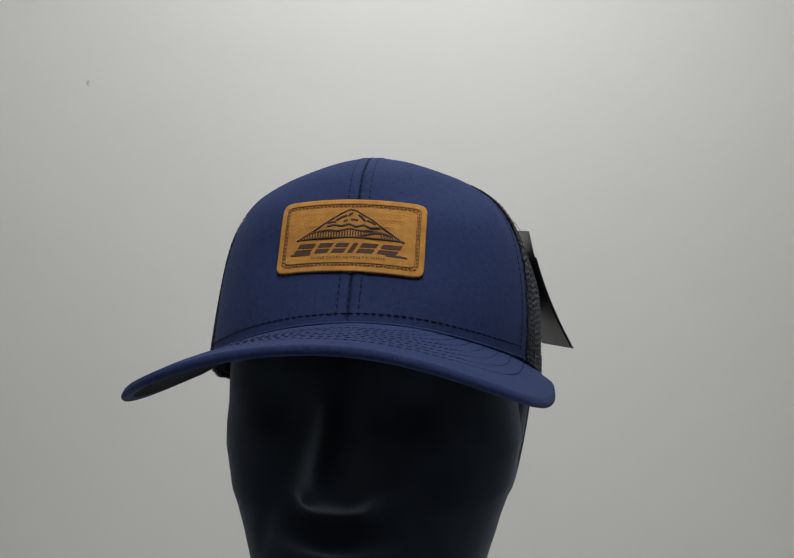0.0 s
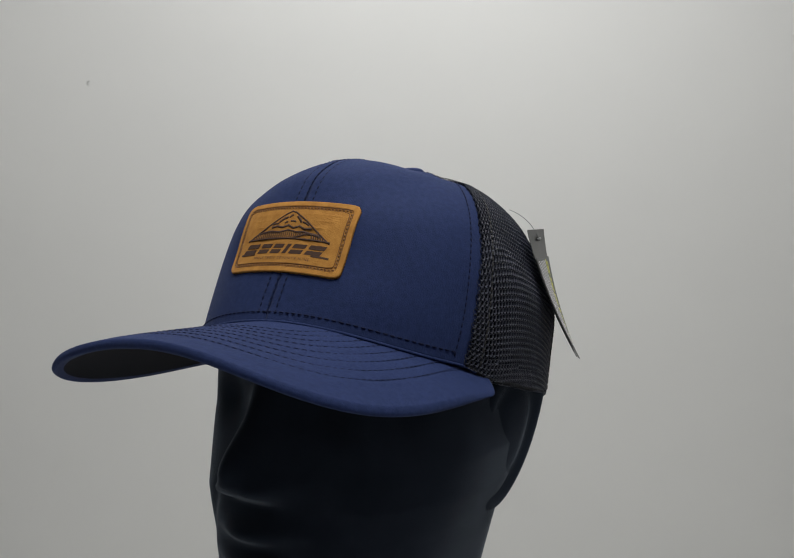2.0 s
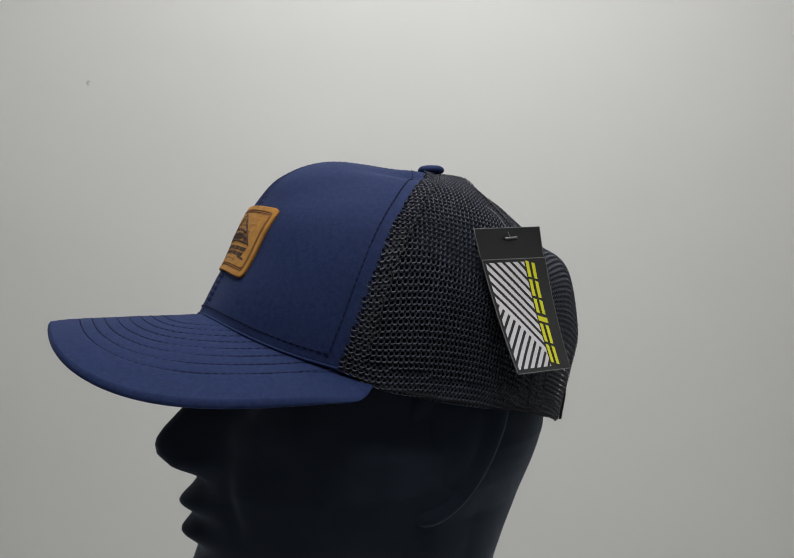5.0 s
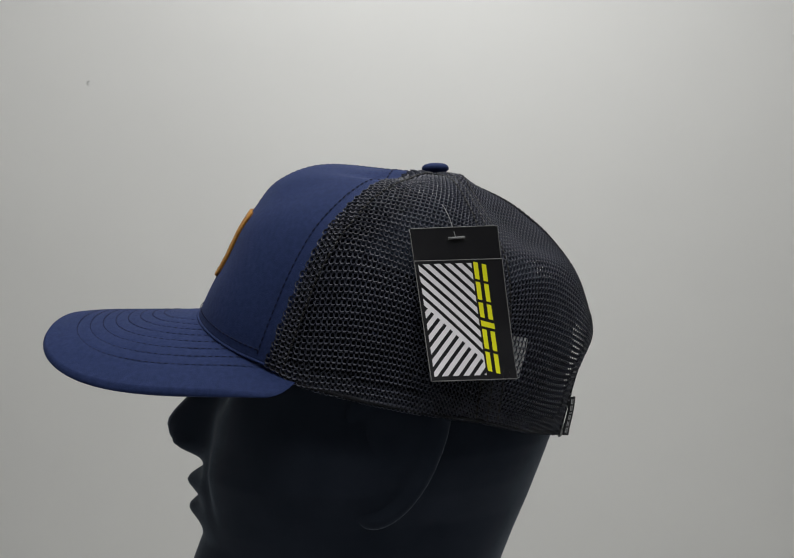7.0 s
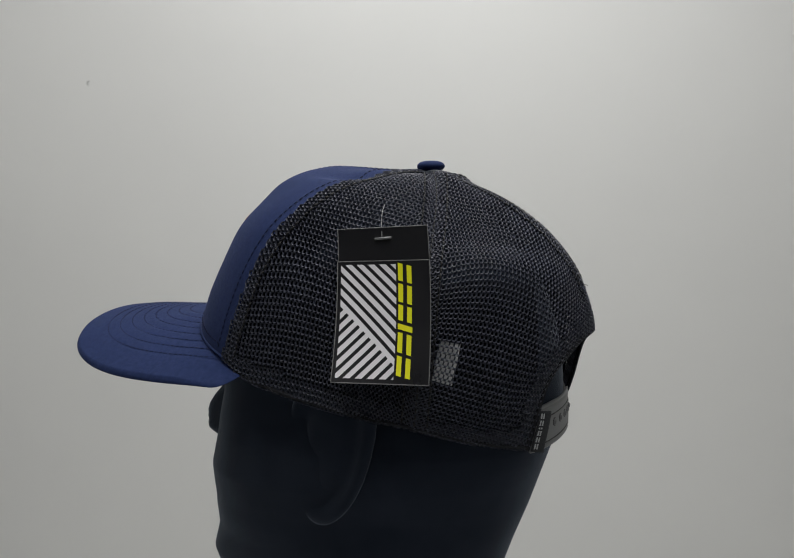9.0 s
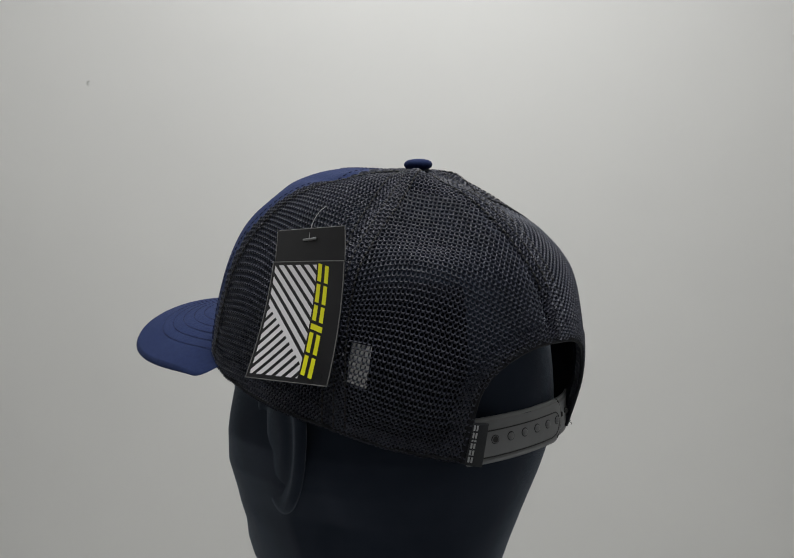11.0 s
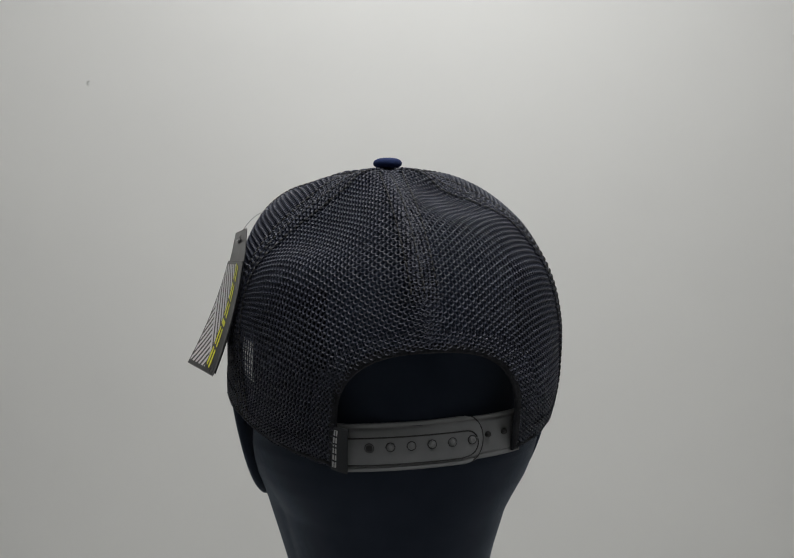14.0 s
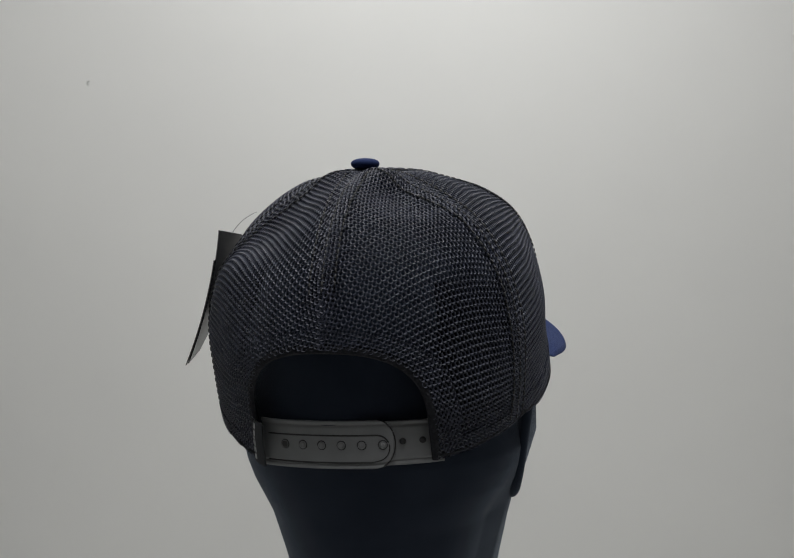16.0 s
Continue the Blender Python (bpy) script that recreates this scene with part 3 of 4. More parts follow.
def patch_poly(points, h0, h1, cut=6):
    """A filled convex shape standing slightly proud of the patch."""
    q = np.array(points, float)
    out = np.concatenate([q + (np.roll(q, -1, 0) - q) * k / cut for k in range(cut)], 0)
    order = np.argsort([i % len(q) + (i // len(q)) / cut for i in range(len(out))])
    q = out[order]
    c = q.mean(0)
    lay = [on_patch(q[:, 0], q[:, 1], np.full(len(q), h0)), on_patch(q[:, 0], q[:, 1], np.full(len(q), h1)),
           on_patch(*(c + (q - c) * 0.5).T, np.full(len(q), h1))]
    m = len(q)
    v = np.concatenate(lay + [on_patch(c[:1], c[1:], np.array([h1]))])
    f = grid_faces(3, m, True) + [(2 * m + j, 2 * m + (j + 1) % m, 3 * m) for j in range(m)]
    return v, f


def build_patch():
    t = np.linspace(0, 1, 160, endpoint=False)
    inset = [(0, 0.0), (0.0, 0.0012), (0.0002, 0.0015), (0.0006, 0.0017), (0.0026, 0.0017), (0.0031, 0.0012), (0.0045, 0.0012), (0.0050, 0.0017),
             (0.0075, 0.0018), (0.011, 0.0018), (0.015, 0.0018), (0.0195, 0.0018)]
    rings = []
    for d, h in inset:
        q = round_rect(t, PW - 2 * d, PH - 2 * d, max(0.0044 - d * 0.5, 0.0008))
        rings.append(on_patch(q[:, 0] / PW, q[:, 1] / PH, np.full(160, h)))
    v = np.concatenate(rings)
    f = grid_faces(len(inset), 160, True)
    last = (len(inset) - 1) * 160
    f.append(tuple(last + j for j in range(160)))
    patch = part("leather_patch", (v, f), SUEDE, cap, "tan suede patch with a stitched border and branded emblem", smooth=False)
    part("cut_edge", join([(np.concatenate([on_patch(*(round_rect(t, PW + e, PH + e, 0.0045) / np.array([PW, PH])).T, np.full(160, h))
                                            for e, h in ((0.0004, 0.0), (0.0004, 0.0010))]), grid_faces(2, 160, True))]), SUEDE_DARK, patch)
    q = round_rect(np.linspace(0, 1, 500), PW - 0.0076, PH - 0.0076, 0.0018)
    c = on_patch(q[:, 0] / PW, q[:, 1] / PH, np.full(500, 0.00122))
    out = on_patch(q[:, 0] / PW, q[:, 1] / PH, np.full(500, 0.0027)) - c
    part("border_stitching", stitches(c, out, 0.0021, 0.0015, 0.0008, 0.0006), TAN_THREAD, patch, "brown border stitching")

    # dark tubes along the border groove's walls, its shade put into their colour
    for d, h in ((0.0030, 0.0014), (0.0047, 0.0014)):
        q = round_rect(np.linspace(0, 1, 240, endpoint=False), PW - 2 * d, PH - 2 * d, 0.002)
        part("patch_groove_shade", tube(on_patch(q[:, 0] / PW, q[:, 1] / PH, np.full(240, h)), 0.00028, 5, True), SUEDE_DARK, patch)
    H0, H1 = 0.0016, 0.00197
    lines = []
    ridge = [(-0.365, -0.065), (-0.28, 0.03), (-0.20, 0.13), (-0.13, 0.22), (-0.06, 0.305), (-0.01, 0.352), (0.03, 0.335), (0.09, 0.27), (0.15, 0.205),
             (0.22, 0.11), (0.29, 0.02), (0.365, -0.075)]
    lines.append(patch_line(ridge, 0.0008, H0, H1))
    lines.append(patch_line([(x, -0.062 + 0.028 * math.cos(x * 3.6)) for x in np.linspace(-0.365, 0.365, 24)], 0.0009, H0, H1))
    snow = [(-0.16, 0.12), (-0.11, 0.14), (-0.06, 0.12), (-0.01, 0.15), (0.04, 0.11), (0.09, 0.14), (0.14, 0.10), (0.2, 0.11)]
    lines.append(patch_line(snow, 0.0012, H0, H1))
    for a, b, wd in (((-0.10, 0.2), (-0.03, 0.27), 0.0013), ((-0.02, 0.26), (0.01, 0.3), 0.001), ((0.05, 0.28), (0.10, 0.19), 0.0013),
                     ((-0.16, 0.16), (-0.10, 0.18), 0.001), ((0.0, 0.21), (0.05, 0.2), 0.001), ((0.11, 0.2), (0.17, 0.15), 0.001),
                     ((-0.05, 0.18), (-0.02, 0.2), 0.0009)):
        lines.append(patch_line([a, ((a[0] + b[0]) / 2, (a[1] + b[1]) / 2 + 0.008), b], wd, H0, H1))
    hill = [(-0.28, 0.03), (-0.22, 0.055), (-0.15, 0.07), (-0.08, 0.055), (0.0, 0.085), (0.07, 0.06), (0.13, 0.065), (0.22, 0.04), (0.3, 0.01)]
    lines.append(patch_line(hill, 0.0009, H0, H1))
    lines.append(patch_line([(0.05, -0.03), (0.1, 0.0), (0.16, 0.035), (0.22, 0.03), (0.28, 0.0)], 0.0009, H0, H1))
    for x in np.arange(-0.33, 0.345, 0.0185):
        lo = -0.062 + 0.028 * math.cos(x * 3.6)
        hi = min(np.interp(x, [q[0] for q in hill], [q[1] for q in hill]), np.interp(x, [q[0] for q in ridge], [q[1] for q in ridge]))
        if x > 0.07 and x < 0.2:
            lo = max(lo, np.interp(x, [0.05, 0.2], [-0.03, 0.03]))
        if hi - lo > 0.02:
            lean = 0.012 if x > 0.15 else 0.0
            lines.append(patch_line([(x + lean, lo), (x + lean / 2, (lo + hi) / 2), (x, hi)], 0.0006, H0, H1))
    part("emblem", join(lines), BRAND, patch, "dark branded mountain emblem")
    # six pairs of plain slanted bars and two base bars stand where the wordmark is
    blocks = [(-0.36, -0.245), (-0.215, -0.125), (-0.1, -0.015), (0.012, 0.045), (0.072, 0.18), (0.21, 0.335)]
    for k, (x0, x1) in enumerate(blocks):
        bars = [(x0, x1, -0.250, -0.194), (x0, x1, -0.172, -0.114)]
        if k == 3:
            bars = [(x0, x1, -0.250, -0.114)]
        for a, b, lo, hi in bars:
            k0, k1 = (lo + 0.1825) * 0.3, (hi + 0.1825) * 0.3
            part("emblem_block", patch_poly([(a + k0, lo), (b + k0, lo), (b + k1, hi), (a + k1, hi)], H0, H1), BRAND, patch, smooth=False)
    for bar in ([(-0.40, -0.262), (-0.33, -0.262), (-0.26, -0.258)], [(0.25, -0.262), (0.33, -0.265), (0.39, -0.272)]):
        part("emblem_bar", patch_line(bar, 0.0010, H0, H1), BRAND, patch, smooth=False)
    curve = bpy.data.curves.new("words", "FONT")
    curve.body = "NINETEEN SEVENTY NINE"
    curve.align_x, curve.size, curve.space_character = "CENTER", 0.062, 1.25
    ob = new("words", curve)
    me = ob.to_mesh()
    q = np.array([v.co[:2] for v in me.vertices])
    faces = [tuple(pf.vertices) for pf in me.polygons]
    ob.to_mesh_clear()
    bpy.data.objects.remove(ob)
    bpy.data.curves.remove(curve)
    wide = q[:, 0].max() - q[:, 0].min()
    x = q[:, 0] / wide * 0.50
    y = -0.335 + q[:, 1] / 0.062 * 0.052
    part("lettering", (on_patch(x, y, np.full(len(q), 0.00198)), faces), BRAND, patch, "small branded line of lettering", smooth=False)


# ---------------------------------------------------------------- strap, labels


def strap_at(x, z, out):
    """A point on the strap's curve."""
    x = np.asarray(x, float)
    y = 0.1085 - 3.6 * (x + 0.006) ** 2 - 500 * (x + 0.006) ** 4
    tx, ty = np.ones_like(x), -7.2 * (x + 0.006) - 2000 * (x + 0.006) ** 3
    ln = np.hypot(tx, ty)
    return np.stack([x - ty / ln * out, y + tx / ln * out, z + 0 * x], -1)


def strap_mid(x):
    return -0.0955 - 0.045 * np.minimum(x, 0.03)


def strap_piece(x0, x1, half, out, thick, round_end):
    n, m = 90, 41
    s = np.linspace(x0, x1, n)
    rows = []
    for k in np.linspace(-1, 1, m):
        xs = s.copy()
        if round_end:
            cut = half * 0.75 * (1 - math.sqrt(max(0.0, 1 - k * k)))
            xs = x0 + cut + (x1 - x0 - cut) * (s - x0) / (x1 - x0)
        bead = -0.0009 * math.exp(-((abs(k) - 0.80) / 0.05) ** 2)
        rows.append(strap_at(xs, strap_mid(xs) + k * half, out + bead))
    p = np.array(rows).transpose(1, 0, 2)
    return shell(p, thick, False)


def disc(x, z, r, out, height, dome=True, inner=0.0):
    ph = np.linspace(0, 2 * np.pi, 20, endpoint=False)
    rings = [(1.0, 0.0), (0.95, 0.6), (0.7, 1.0), (0.35, 1.1 if dome else 1.0), (0.02, 1.12 if dome else 1.0)]
    if inner:
        rings = [(1.0, 0.0), (0.95, 1.0), (inner + 0.05, 1.0), (inner, 0.2)]
    v = []
    for rr, hh in rings:
        v.append(np.stack([strap_at(np.array([x + r * rr * math.cos(q)]), z + r * rr * math.sin(q), out + height * hh)[0] for q in ph]))
    return np.concatenate(v), [q[::-1] for q in grid_faces(len(rings), 20, True)]


def build_strap():
    lower = part("snap_strap", strap_piece(-0.0598, 0.022, 0.0108, -0.0012, 0.0012, False), STRAP, cap, "black plastic snap strap with pegs")
    upper = part("snap_strap", strap_piece(-0.0370, 0.0350, 0.0118, 0.0006, 0.0013, True), STRAP, cap, "black plastic snap strap with a rounded end")
    for i in range(6):
        x = 0.0195 - 0.0102 * i
        z = strap_mid(x) - 0.0002
        # dark tube round each snap, shade of its recess put into the colour
        part("snap_ring_shade", tube([strap_at(np.array([x + 0.0021 * math.cos(q)]), z + 0.0021 * math.sin(q), 0.00055)[0] for q in np.linspace(0, 6.0, 22)], 0.00035, 5, True),
             STRAP_DARK, upper)
        ring = part("snap_rim", disc(x, z, 0.0020, 0.0005, 0.0005, inner=0.78), STRAP, upper)
        if i == 0:
            # black disc on the strap paints the dark of the open hole
            part("snap_hole", disc(x, z, 0.0019, 0.00092, 0.0001, False), STRAP_DARK, ring, "empty snap hole, its dark inside drawn as a black disc")
        else:
            part("snap_peg", disc(x, z, 0.0016, 0.0004, 0.0013), STRAP, ring)
    for x in (-0.0408, -0.0500):
        z = strap_mid(x) + 0.0008
        part("snap_peg", disc(x, z, 0.0016, -0.0014, 0.0017), STRAP_DARK, lower)
    # moulded line round the snaps, following the rounded end; a dark tube paints its shade
    loop = [(x, 0.0046) for x in np.linspace(0.030, -0.0285, 36)]
    loop += [(-0.0285 - 0.0062 * math.sin(a), -0.0018 + 0.0064 * math.cos(a)) for a in np.linspace(0.15, math.pi - 0.1, 16)]
    loop += [(x, -0.0088) for x in np.linspace(-0.026, 0.030, 36)]
    pts = [strap_at(np.array([x]), strap_mid(x) + dz, 0.0005)[0] for x, dz in loop]
    part("strap_groove_shade", tube(pts, 0.00040, 5), STRAP_DARK, upper)
    # dark line along the rounded end in place of the shade it casts
    end = [strap_at(np.array([x]), z, 0.0002)[0] for x, z in
           [(-0.0370 + 0.0118 * 0.75 * (1 - math.sqrt(max(0.0, 1 - k * k))) - 0.0003, strap_mid(-0.034) + k * 0.0118) for k in np.linspace(-0.95, 0.95, 30)]]
    part("painted_end_shadow", tube(end, 0.00045, 5), STRAP_DARK, upper)
    # rough thread ends where the strap is sewn in
    made = []
    for i in range(4):
        b = np.array([-0.0557 + random.uniform(-0.0015, 0.0015), 0.0962, -0.0985 + random.uniform(-0.002, 0.004)])
        e = b + np.array([random.uniform(-0.003, 0.001), random.uniform(0.0, 0.002), random.uniform(-0.003, 0.001)])
        made.append(tube([b, (b + e) / 2 + np.array([0, 0.0006, 0]), e], 0.00025, 4))
    for i in range(6):
        v = 0.655 + random.uniform(-0.01, 0.004)
        a = back_seam(np.array([v])) + random.uniform(-0.10, 0.10)
        b = cap_point(a, np.array([v]))[0] + cap_normal(a, np.array([v]))[0] * 0.0006
        e = b + cap_normal(a, np.array([v]))[0] * random.uniform(0.001, 0.003) + np.array([random.uniform(-0.002, 0.002), 0, random.uniform(-0.003, 0.001)])
        made.append(tube([b, (b + e) / 2 + np.array([0.0004, 0, 0.0005]), e], 0.00022, 4))
    for geo in made:
        part("loose_thread", geo, TAPE, cap)


LABEL = ((0.0368, 0.1072, -0.0853), (0.0300, 0.1115, -0.0862), (0.0386, 0.1031, -0.1068), (0.0308, 0.1075, -0.1087))      # the four corners: upper near the mesh, upper by the strap, then the lower two


def build_labels():
    # folded woven label sewn over the edge of the opening, its marks running up one side
    def on_label(u, w, h=0.0):
        u, w, h = np.broadcast_arrays(np.asarray(u, float), np.asarray(w, float), np.asarray(h, float))
        c = [np.array(q) for q in LABEL]
        p = (c[0] + (c[1] - c[0]) * u[..., None]) * (1 - w[..., None]) + (c[2] + (c[3] - c[2]) * u[..., None]) * w[..., None]
        return p + np.array([0.62, 0.76, 0.18]) * (h + 0.0007 * np.sin(np.pi * u) + 0.0004 * np.sin(5 * w))[..., None]

    u, w = np.meshgrid(np.linspace(0, 1, 14), np.linspace(0, 1, 20))
    label = part("woven_label", shell(on_label(u, w), 0.0009, True), WOVEN, cap, "small folded black woven label with pale marks")
    for y0, y1 in ((0.06, 0.19), (0.23, 0.36), (0.40, 0.44), (0.48, 0.60), (0.64, 0.76), (0.80, 0.93)):
        for u0, u1 in ((0.10, 0.21), (0.27, 0.38)):
            uu, ww = np.meshgrid(np.linspace(u0, u1, 4), np.linspace(y0, y1, 4))
            g = on_label(uu, ww, 0.00025)
            part("label_mark", (g.reshape(-1, 3), grid_faces(4, 4)), GREY_THREAD, label)
    # paper size label inside, seen through the mesh
    a0 = math.atan2(0.0775, -(0.0705 - BUT[1]))
    q = []
    vs = np.linspace(0.4, 1, 200)
    hs = cap_point(np.full(200, a0), vs)[:, 2]
    for zz in np.linspace(-0.0455, -0.0670, 10):
        vv = float(np.interp(-zz, -hs, vs))
        q.append([(a0 + da + (zz + 0.056) * 2.2, vv) for da in np.linspace(-0.058, 0.058, 8)])
    q = np.array(q)
    p = cap_point(q[..., 0], q[..., 1]) - cap_normal(q[..., 0], q[..., 1]) * -0.0001
    part("size_label", shell(p, 0.0003, True), PAPER, cap, "white paper label seen through the mesh")


# ---------------------------------------------------------------- hang tag
TAG_L, TAG_R = (0.0884, 0.016, 0.0105), (0.0795, 0.0615, 0.0120)


def on_tag(u, w, h=0.0):
    """A point on the bent card: u across, w down, h outwards."""
    u, w, h = np.broadcast_arrays(np.asarray(u, float), np.asarray(w, float), np.asarray(h, float))
    lx, rx = TAG_L[0] + 0.013 * w + 0.0134 * w * w, TAG_R[0] + 0.0040 * w + 0.0135 * w * w
    ly, ry = TAG_L[1] + 0.0100 * w, TAG_R[1] + 0.0072 * w
    lz, rz = TAG_L[2] - 0.0735 * w, TAG_R[2] - 0.0768 * w
    n = np.array([0.957, 0.195, 0.21])
    return np.stack([lx + (rx - lx) * u, ly + (ry - ly) * u, lz + (rz - lz) * u], -1) + h[..., None] * n


def tag_sheet(u0, u1, w0, w1, h, n=10, m=22):
    u, w = np.meshgrid(np.linspace(u0, u1, n), np.linspace(w0, w1, m))
    return shell(on_tag(u, w, h), 0.0004, True)


def clip(poly, a, b, c):
    """The part of a polygon where a x + b y <= c."""
    out = []
    for (x0, y0), (x1, y1) in zip(poly, poly[1:] + poly[:1]):
        d0, d1 = a * x0 + b * y0 - c, a * x1 + b * y1 - c
        if d0 <= 0:
            out.append((x0, y0))
        if d0 * d1 < 0:
            k = d0 / (d0 - d1)
            out.append((x0 + k * (x1 - x0), y0 + k * (y1 - y0)))
    return out


def tag_poly(poly, h):
    """A printed shape on the card, cut fine enough to follow its bend."""
    geos = []
    ws = [q[1] for q in poly]
    n = max(2, int((max(ws) - min(ws)) / 0.05) + 1)
    edges = np.linspace(min(ws), max(ws), n + 1)
    for a, b in zip(edges, edges[1:]):
        piece = clip(clip(poly, 0, -1, -a), 0, 1, b)
        if len(piece) >= 3:
            q = np.array(piece)
            geos.append((on_tag(q[:, 0], q[:, 1], h), [tuple(range(len(q)))]))
    return join(geos)


def build_tag():
    tag = thing("hang_tag", -0.065, "black glossy swing tag with white stripes and lime marks", "hang tag")
    part("back_card", tag_sheet(0.0, 1.0, 0.0, 0.985, 0.0), CARD, tag, "glossy black header card", smooth=False)
    front = part("front_card", tag_sheet(-0.005, 1.005, 0.225, 1.0, 0.0009), CARD, tag, "glossy black printed card", smooth=False)
    rim = [(x, 0.225) for x in np.linspace(-0.005, 1.005, 10)] + [(1.005, y) for y in np.linspace(0.24, 0.99, 16)] + \
          [(x, 1.0) for x in np.linspace(1.005, -0.005, 10)] + [(-0.005, y) for y in np.linspace(0.99, 0.24, 16)]
    part("card_edge", tube([on_tag(u, w, 0.0008) for u, w in rim], 0.00028, 5, True), CARD_EDGE, front, "pale cut edge")
    rim = [(0.0, y) for y in np.linspace(0.22, 0.0, 6)] + [(x, 0.0) for x in np.linspace(0.05, 1, 8)] + [(1.0, y) for y in np.linspace(0.03, 0.22, 6)]
    part("card_edge", tube([on_tag(u, w, -0.0001) for u, w in rim], 0.00026, 5), CARD_EDGE, tag, "pale cut edge")
    # striped field: unit square, stripes meeting along one slanting line
    u0, u1, w0, w1 = 0.035, 0.64, 0.248, 0.972
    asp = (w1 - w0) * 0.076 / ((u1 - u0) * 0.0465)

    def stripe(poly):
        poly = clip(clip(clip(clip(poly, -1, 0, 0), 1, 0, 1), 0, -1, 0), 0, 1, asp)
        return poly

    step, wide = 0.205, 0.118
    made = []
    for k in range(-9, 1):
        y = 0.74 + k * step
        q = stripe([(-0.5, y - 0.5), (1.5, y + 1.5), (1.5, y + 1.5 - wide * 1.02), (-0.5, y - 0.5 - wide * 1.02)])
        if len(q) >= 3:
            made.append(q)
    for k in range(0, 13):
        y = 0.86 + k * step
        q = [(-0.5, y + 0.5), (1.5, y - 1.5), (1.5, y - 1.5 + wide), (-0.5, y + 0.5 + wide)]
        q = clip(q, 1, -1, -0.735)
        q = stripe(q) if len(q) >= 3 else q
        if len(q) >= 3:
            made.append(q)
    for q in made:
        q = [(u0 + (u1 - u0) * x, w0 + (w1 - w0) * y / asp) for x, y in q]
        part("stripe", tag_poly(q, 0.00112), CARD_WHITE, front, smooth=False)
    # six pairs of plain slanted bars in place of the wordmark, one of them a single bar
    for k, (a, b) in enumerate(((0.252, 0.366), (0.384, 0.502), (0.520, 0.618), (0.640, 0.676), (0.694, 0.818), (0.838, 0.958))):
        lean = lambda x: (x - 0.74) * 0.16
        bars = [(0.662, 0.714, a, b), (0.756, 0.808, a, b)]
        if k == 3:
            bars = [(0.660, 0.815, a, b)]
        for x0, x1, c, d in bars:
            q = [(x0, c + lean(x0)), (x1, c + lean(x1)), (x1, d + lean(x1)), (x0, d + lean(x0))]
            part("print_block", tag_poly(q, 0.00112), CARD_LIME, front, smooth=False)
    # slot, drawn as a black shape with its darkness in the colour, and the plastic fastener
    q = [(0.40, 0.058), (0.62, 0.058), (0.62, 0.092), (0.40, 0.092)]
    part("slot", tag_poly(q, 0.0003), STRAP_DARK, tag, smooth=False)
    a, b = on_tag(0.42, 0.078, 0.0008), on_tag(0.60, 0.072, 0.0008)
    part("fastener_bar", tube([a, (a + b) / 2, b], 0.0007, 6), FILAMENT, tag, "clear plastic fastener bar")
    top = on_tag(0.50, 0.075, 0.0008)
    end = np.array([0.0690, 0.0335, 0.0235])
    fine = np.linspace(0, 1, 24)[:, None]
    bow = (top + end) / 2 + np.array([0.004, 0.0, 0.004])
    part("filament", tube(top * (1 - fine) ** 2 + bow * 2 * fine * (1 - fine) + end * fine ** 2, 0.0002, 5), FILAMENT, tag, "thin clear filament")
    return tag


# ---------------------------------------------------------------- mannequin head


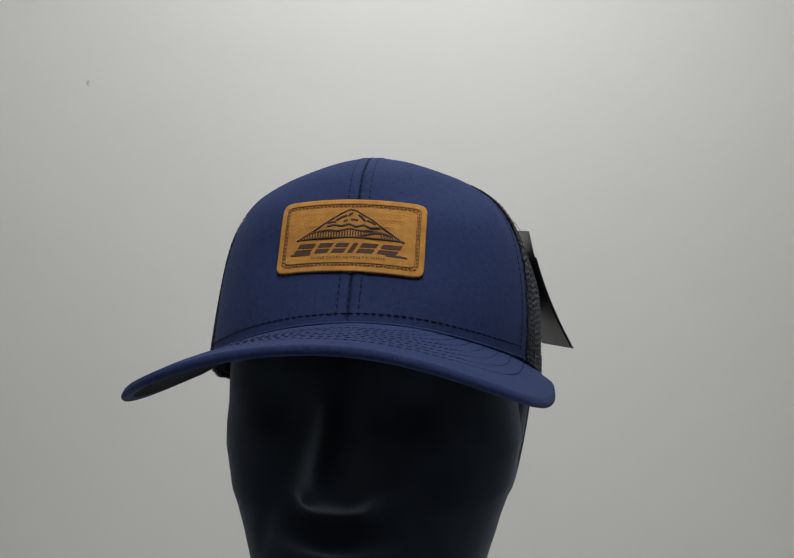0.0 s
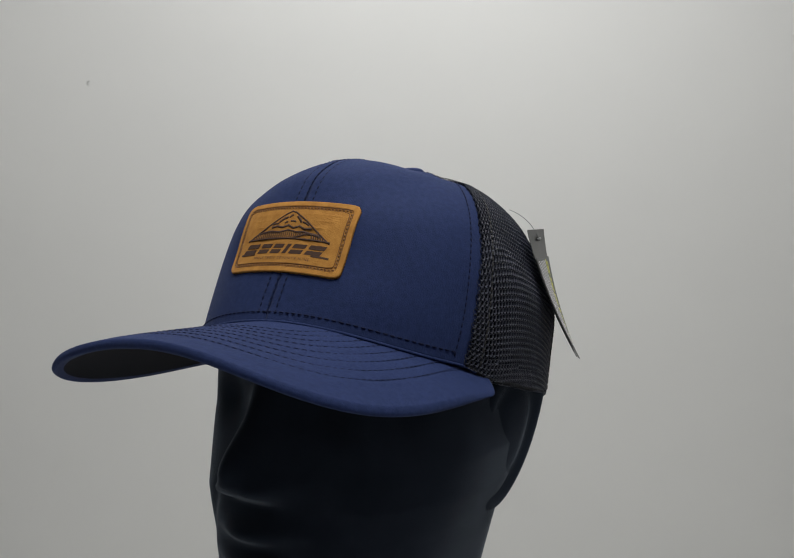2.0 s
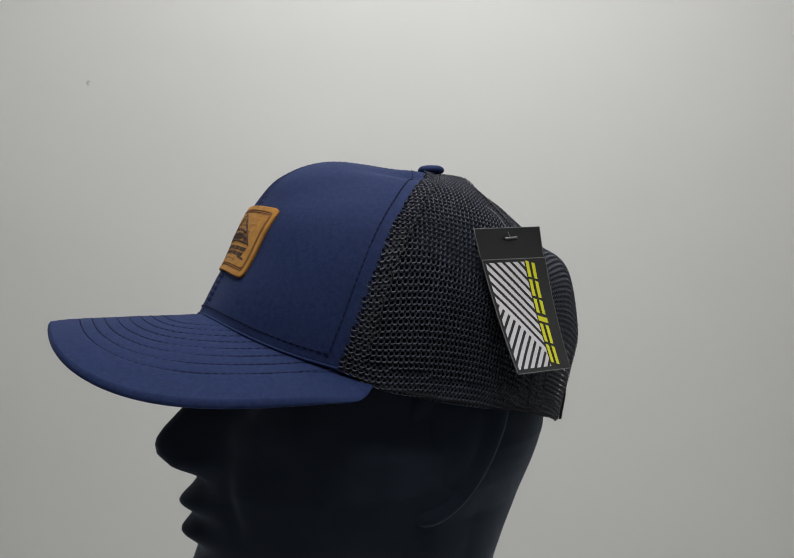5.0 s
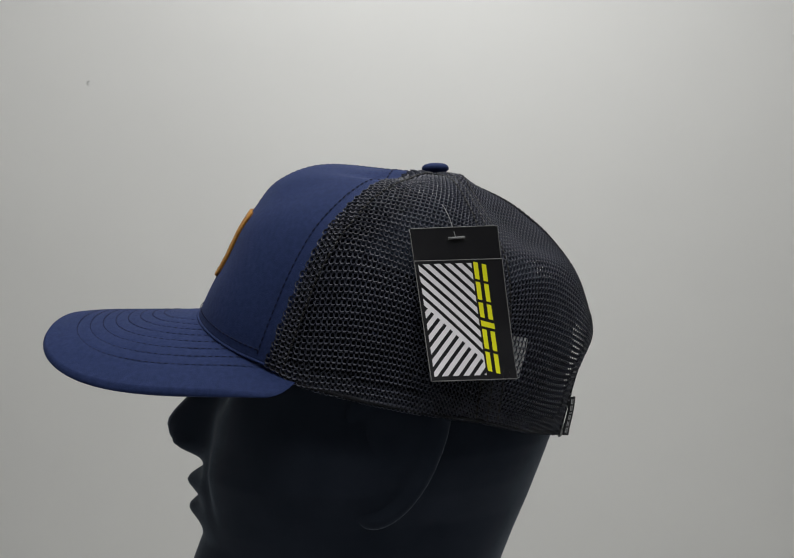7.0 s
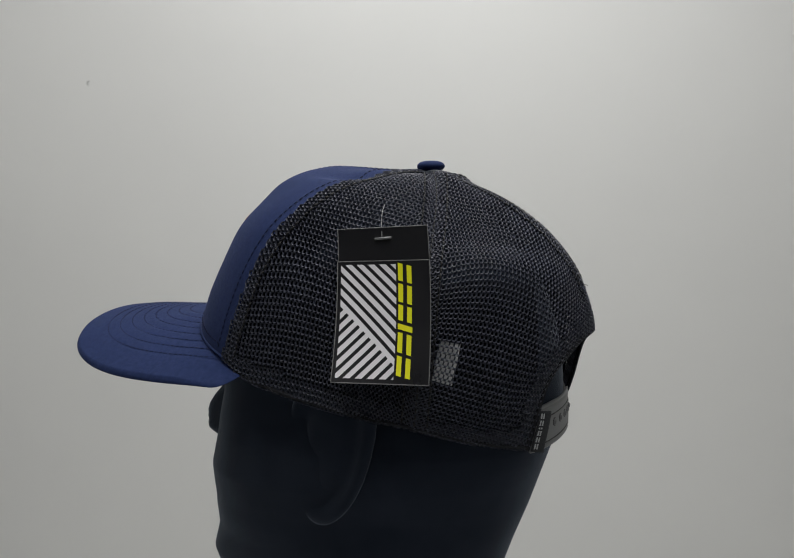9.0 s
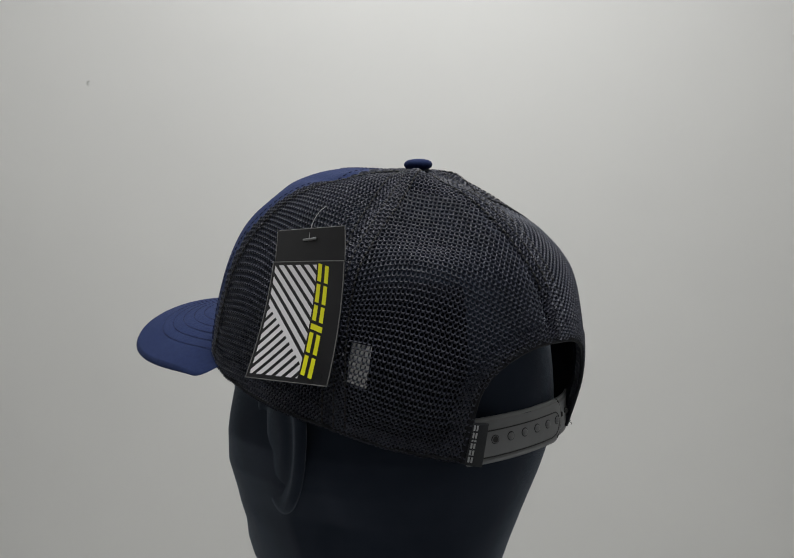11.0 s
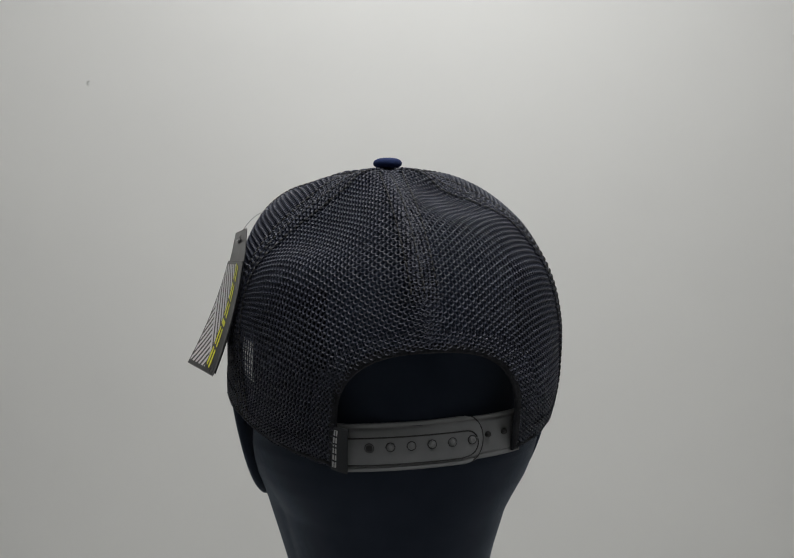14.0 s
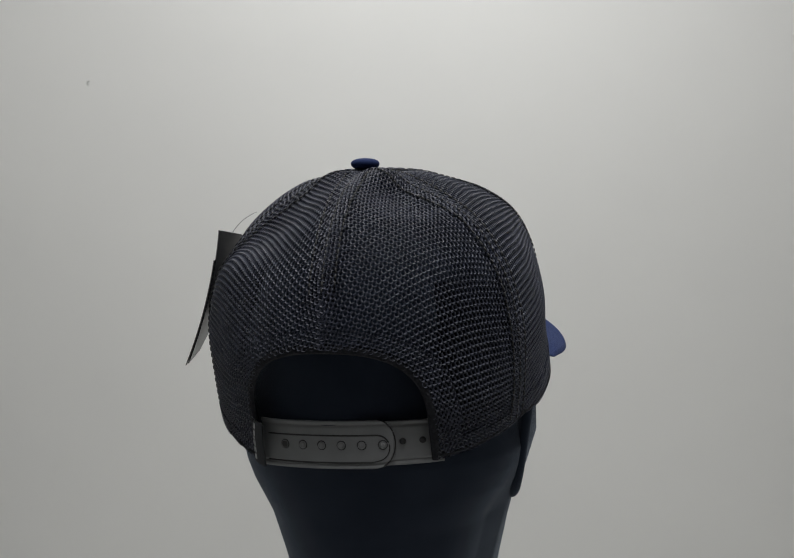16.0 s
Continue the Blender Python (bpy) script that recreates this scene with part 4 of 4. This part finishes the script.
def build_head():
    zs = np.concatenate([np.linspace(0.0355, -0.04, 26), np.linspace(-0.043, -0.21, 96), np.linspace(-0.215, -0.50, 26)])
    zk = [-0.50, -0.47, -0.26, -0.235, -0.21, -0.19, -0.172, -0.15, -0.13, -0.11, -0.085, 0.04]
    fk = [-0.075, -0.062, -0.060, -0.075, -0.112, -0.1205, -0.1135, -0.1135, -0.1120, -0.1050, -0.1020, -0.1000]
    bk = [0.080, 0.068, 0.064, 0.065, 0.067, 0.0715, 0.0785, 0.0880, 0.0955, 0.1030, 0.1085, 0.1090]
    wk = [0.080, 0.066, 0.059, 0.059, 0.061, 0.0655, 0.0705, 0.0770, 0.0848, 0.0880, 0.0850, 0.0835]
    nzk = [-0.40, -0.1295, -0.1260, -0.1220, -0.1180, -0.1135, -0.1085, -0.1040, -0.0985, -0.085, -0.068, -0.05, 0.1]
    nhk = [0, 0, 0.0065, 0.0165, 0.0248, 0.0305, 0.0330, 0.0324, 0.0290, 0.0170, 0.0065, 0.0, 0]
    ph = np.linspace(0, 2 * np.pi, 180, endpoint=False)
    rows = []
    for z in zs:
        f, b, w = (float(np.interp(z, zk, q)) for q in (fk, bk, wk))
        if z > -0.09:
            s = max(0.0, 1 - ((z + 0.09) / 0.1262) ** 2.4) ** (1 / 2.4)
            f, b, w = f * s, b * s, w * s
        c, sn = -np.cos(ph), np.sin(ph)
        ext = 2.35 if z > -0.2 else 2.0
        slim = float(np.interp(z, [-0.2, -0.15, -0.12], [0.94, 0.93, 1.0]))
        y = np.where(c < 0, np.sign(c) * np.abs(c) ** (2 / ext) * abs(f), np.sign(c) * np.abs(c) ** (2 / 1.95) * b)
        x = np.sign(sn) * np.abs(sn) ** np.where(c < 0, 2 / ext, 2 / 1.95) * w * np.where(c > 0, 1 - (1 - slim) * np.clip(c * 3, 0, 1), 1)
        # the far cheek and the neck below it are fuller on one side
        near = np.clip(0.5 - 0.8 * c, 0, 1)
        cut = near * float(np.interp(z, [-0.22, -0.181, -0.137, -0.115, -0.098], [0.0, 0.0014, 0.0054, 0.0028, 0.0])) \
            + (1 - near) * float(np.interp(z, [-0.24, -0.172, -0.14, -0.11], [0.0080, 0.0085, 0.0055, 0.0]))
        x = np.where(sn < 0, x + cut * np.clip(-sn, 0, 1) ** np.where(c < 0, 4, 8), x)
        full = float(np.interp(z, [-0.19, -0.16, -0.10, -0.08], [0.0, 1.0, 1.0, 0.4]))
        x = x + np.where(sn > 0, 0.003, 0.0) * full * np.exp(-((c + 0.5) / 0.3) ** 2)
        if z > -0.215:
            nose = float(np.interp(z, nzk, nhk))
            wide = float(np.interp(z, [-0.125, -0.117, -0.105, -0.08, -0.05], [0.0165, 0.018, 0.0145, 0.0105, 0.011]))
            front = np.clip(-c, 0, 1) ** 0.5
            y -= front * nose * np.exp(-(np.abs(x) / wide) ** 2.2)
            y -= front * 0.0065 * np.exp(-((z + 0.119) / 0.0055) ** 2) * np.exp(-((np.abs(x) - 0.0125) / 0.0055) ** 2)
            y -= front * (0.0120 * math.exp(-((z + 0.1415) / 0.0062) ** 2) + 0.0105 * math.exp(-((z + 0.1585) / 0.0060) ** 2)) * np.exp(-(x / 0.022) ** 2)
            y += front * 0.0080 * np.exp(-((z + 0.078) / 0.014) ** 2) * np.exp(-((np.abs(x) - 0.033) / 0.015) ** 2)
            y += front * 0.0025 * np.exp(-((np.abs(x) - 0.034 - (z + 0.12) * -0.3) / 0.005) ** 2) * math.exp(-((z + 0.138) / 0.018) ** 2)
        rows.append(np.stack([x - 0.0045, y, np.full_like(x, z)], -1))
    p = np.array(rows)
    n = 180
    v = p.reshape(-1, 3)
    f = [q[::-1] for q in grid_faces(len(zs), n, True)]
    v = np.concatenate([v, [[0, 0, 0.0362], [0, 0, -0.50]]])
    t = len(v) - 2
    f += [(j, (j + 1) % n, t) for j in range(n)]
    k = (len(zs) - 1) * n
    f += [(k + (j + 1) % n, k + j, t + 1) for j in range(n)]
    geos = [(v, f)]
    for s in (1, -1):
        u, w = np.linspace(0, np.pi, 26), np.linspace(0, 2 * np.pi, 40, endpoint=False)
        U, W = np.meshgrid(u, w, indexing="ij")
        ey, ez, ex = np.sin(U) * np.cos(W), np.sin(U) * np.sin(W), np.cos(U)
        ez = np.sign(ez) * np.abs(ez) ** 0.85
        # a leaning lobed plate: fuller above, narrow below, with a rolled rim
        rad = np.sin(U)
        zz = -0.105 + 0.0440 * ez
        yy = 0.004 + 0.028 * ey * (1 + 0.20 * ez) + 0.22 * (zz + 0.105)
        xx = 0.0832 + 0.0055 * np.sign(ex) * np.abs(ex) ** 0.9 + 0.0012 * np.exp(-((rad - 0.9) / 0.12) ** 2) * (ex > 0) \
            - 0.0020 * np.exp(-((rad - 0.6) / 0.15) ** 2) * (ex > 0) + (zz + 0.09) * 0.11 + (yy - 0.004) * 0.19
        q = np.stack([s * xx - 0.0022, yy, zz], -1)
        g = grid_faces(26, 40, True)
        geos.append((q.reshape(-1, 3), g if s > 0 else [k[::-1] for k in g]))
    geo = join(geos)
    me = mesh_from("mannequin_head", geo[0], geo[1], True, 0.0)
    me.materials.append(VELVET)
    ob = new("mannequin_head", me)
    return tagged(ob, "black velvet-flocked mannequin head and neck wearing a cap", "mannequin head")


head = build_head()


def build_lint():
    base = np.array([0.0482, 0.0692, -0.1330])
    pts = [base + np.array([0.0022 * k, -0.0016 * k, 0.0006 * math.sin(3 * k) + 0.0002]) for k in np.linspace(-1, 1, 7)]
    me = mesh_from("lint_fibre", *tube(pts, 0.00022, 5), True, 0.0)
    me.materials.append(FILAMENT)
    return tagged(new("lint_fibre", me), "short pale lint fibre stuck to black velvet", "lint")


lint = build_lint()
build_bill()
build_front()
build_button()
build_patch()
build_strap()
build_labels()
tag = build_tag()
build_tapes()
build_mesh_panels()


def motions():
    for ob in (cap, tag, head, lint):
        z = ob.location.z
        walk(ob, [(t, pose(0, 0, z, 0, 0, a)) for t, a in TURN])


motions()
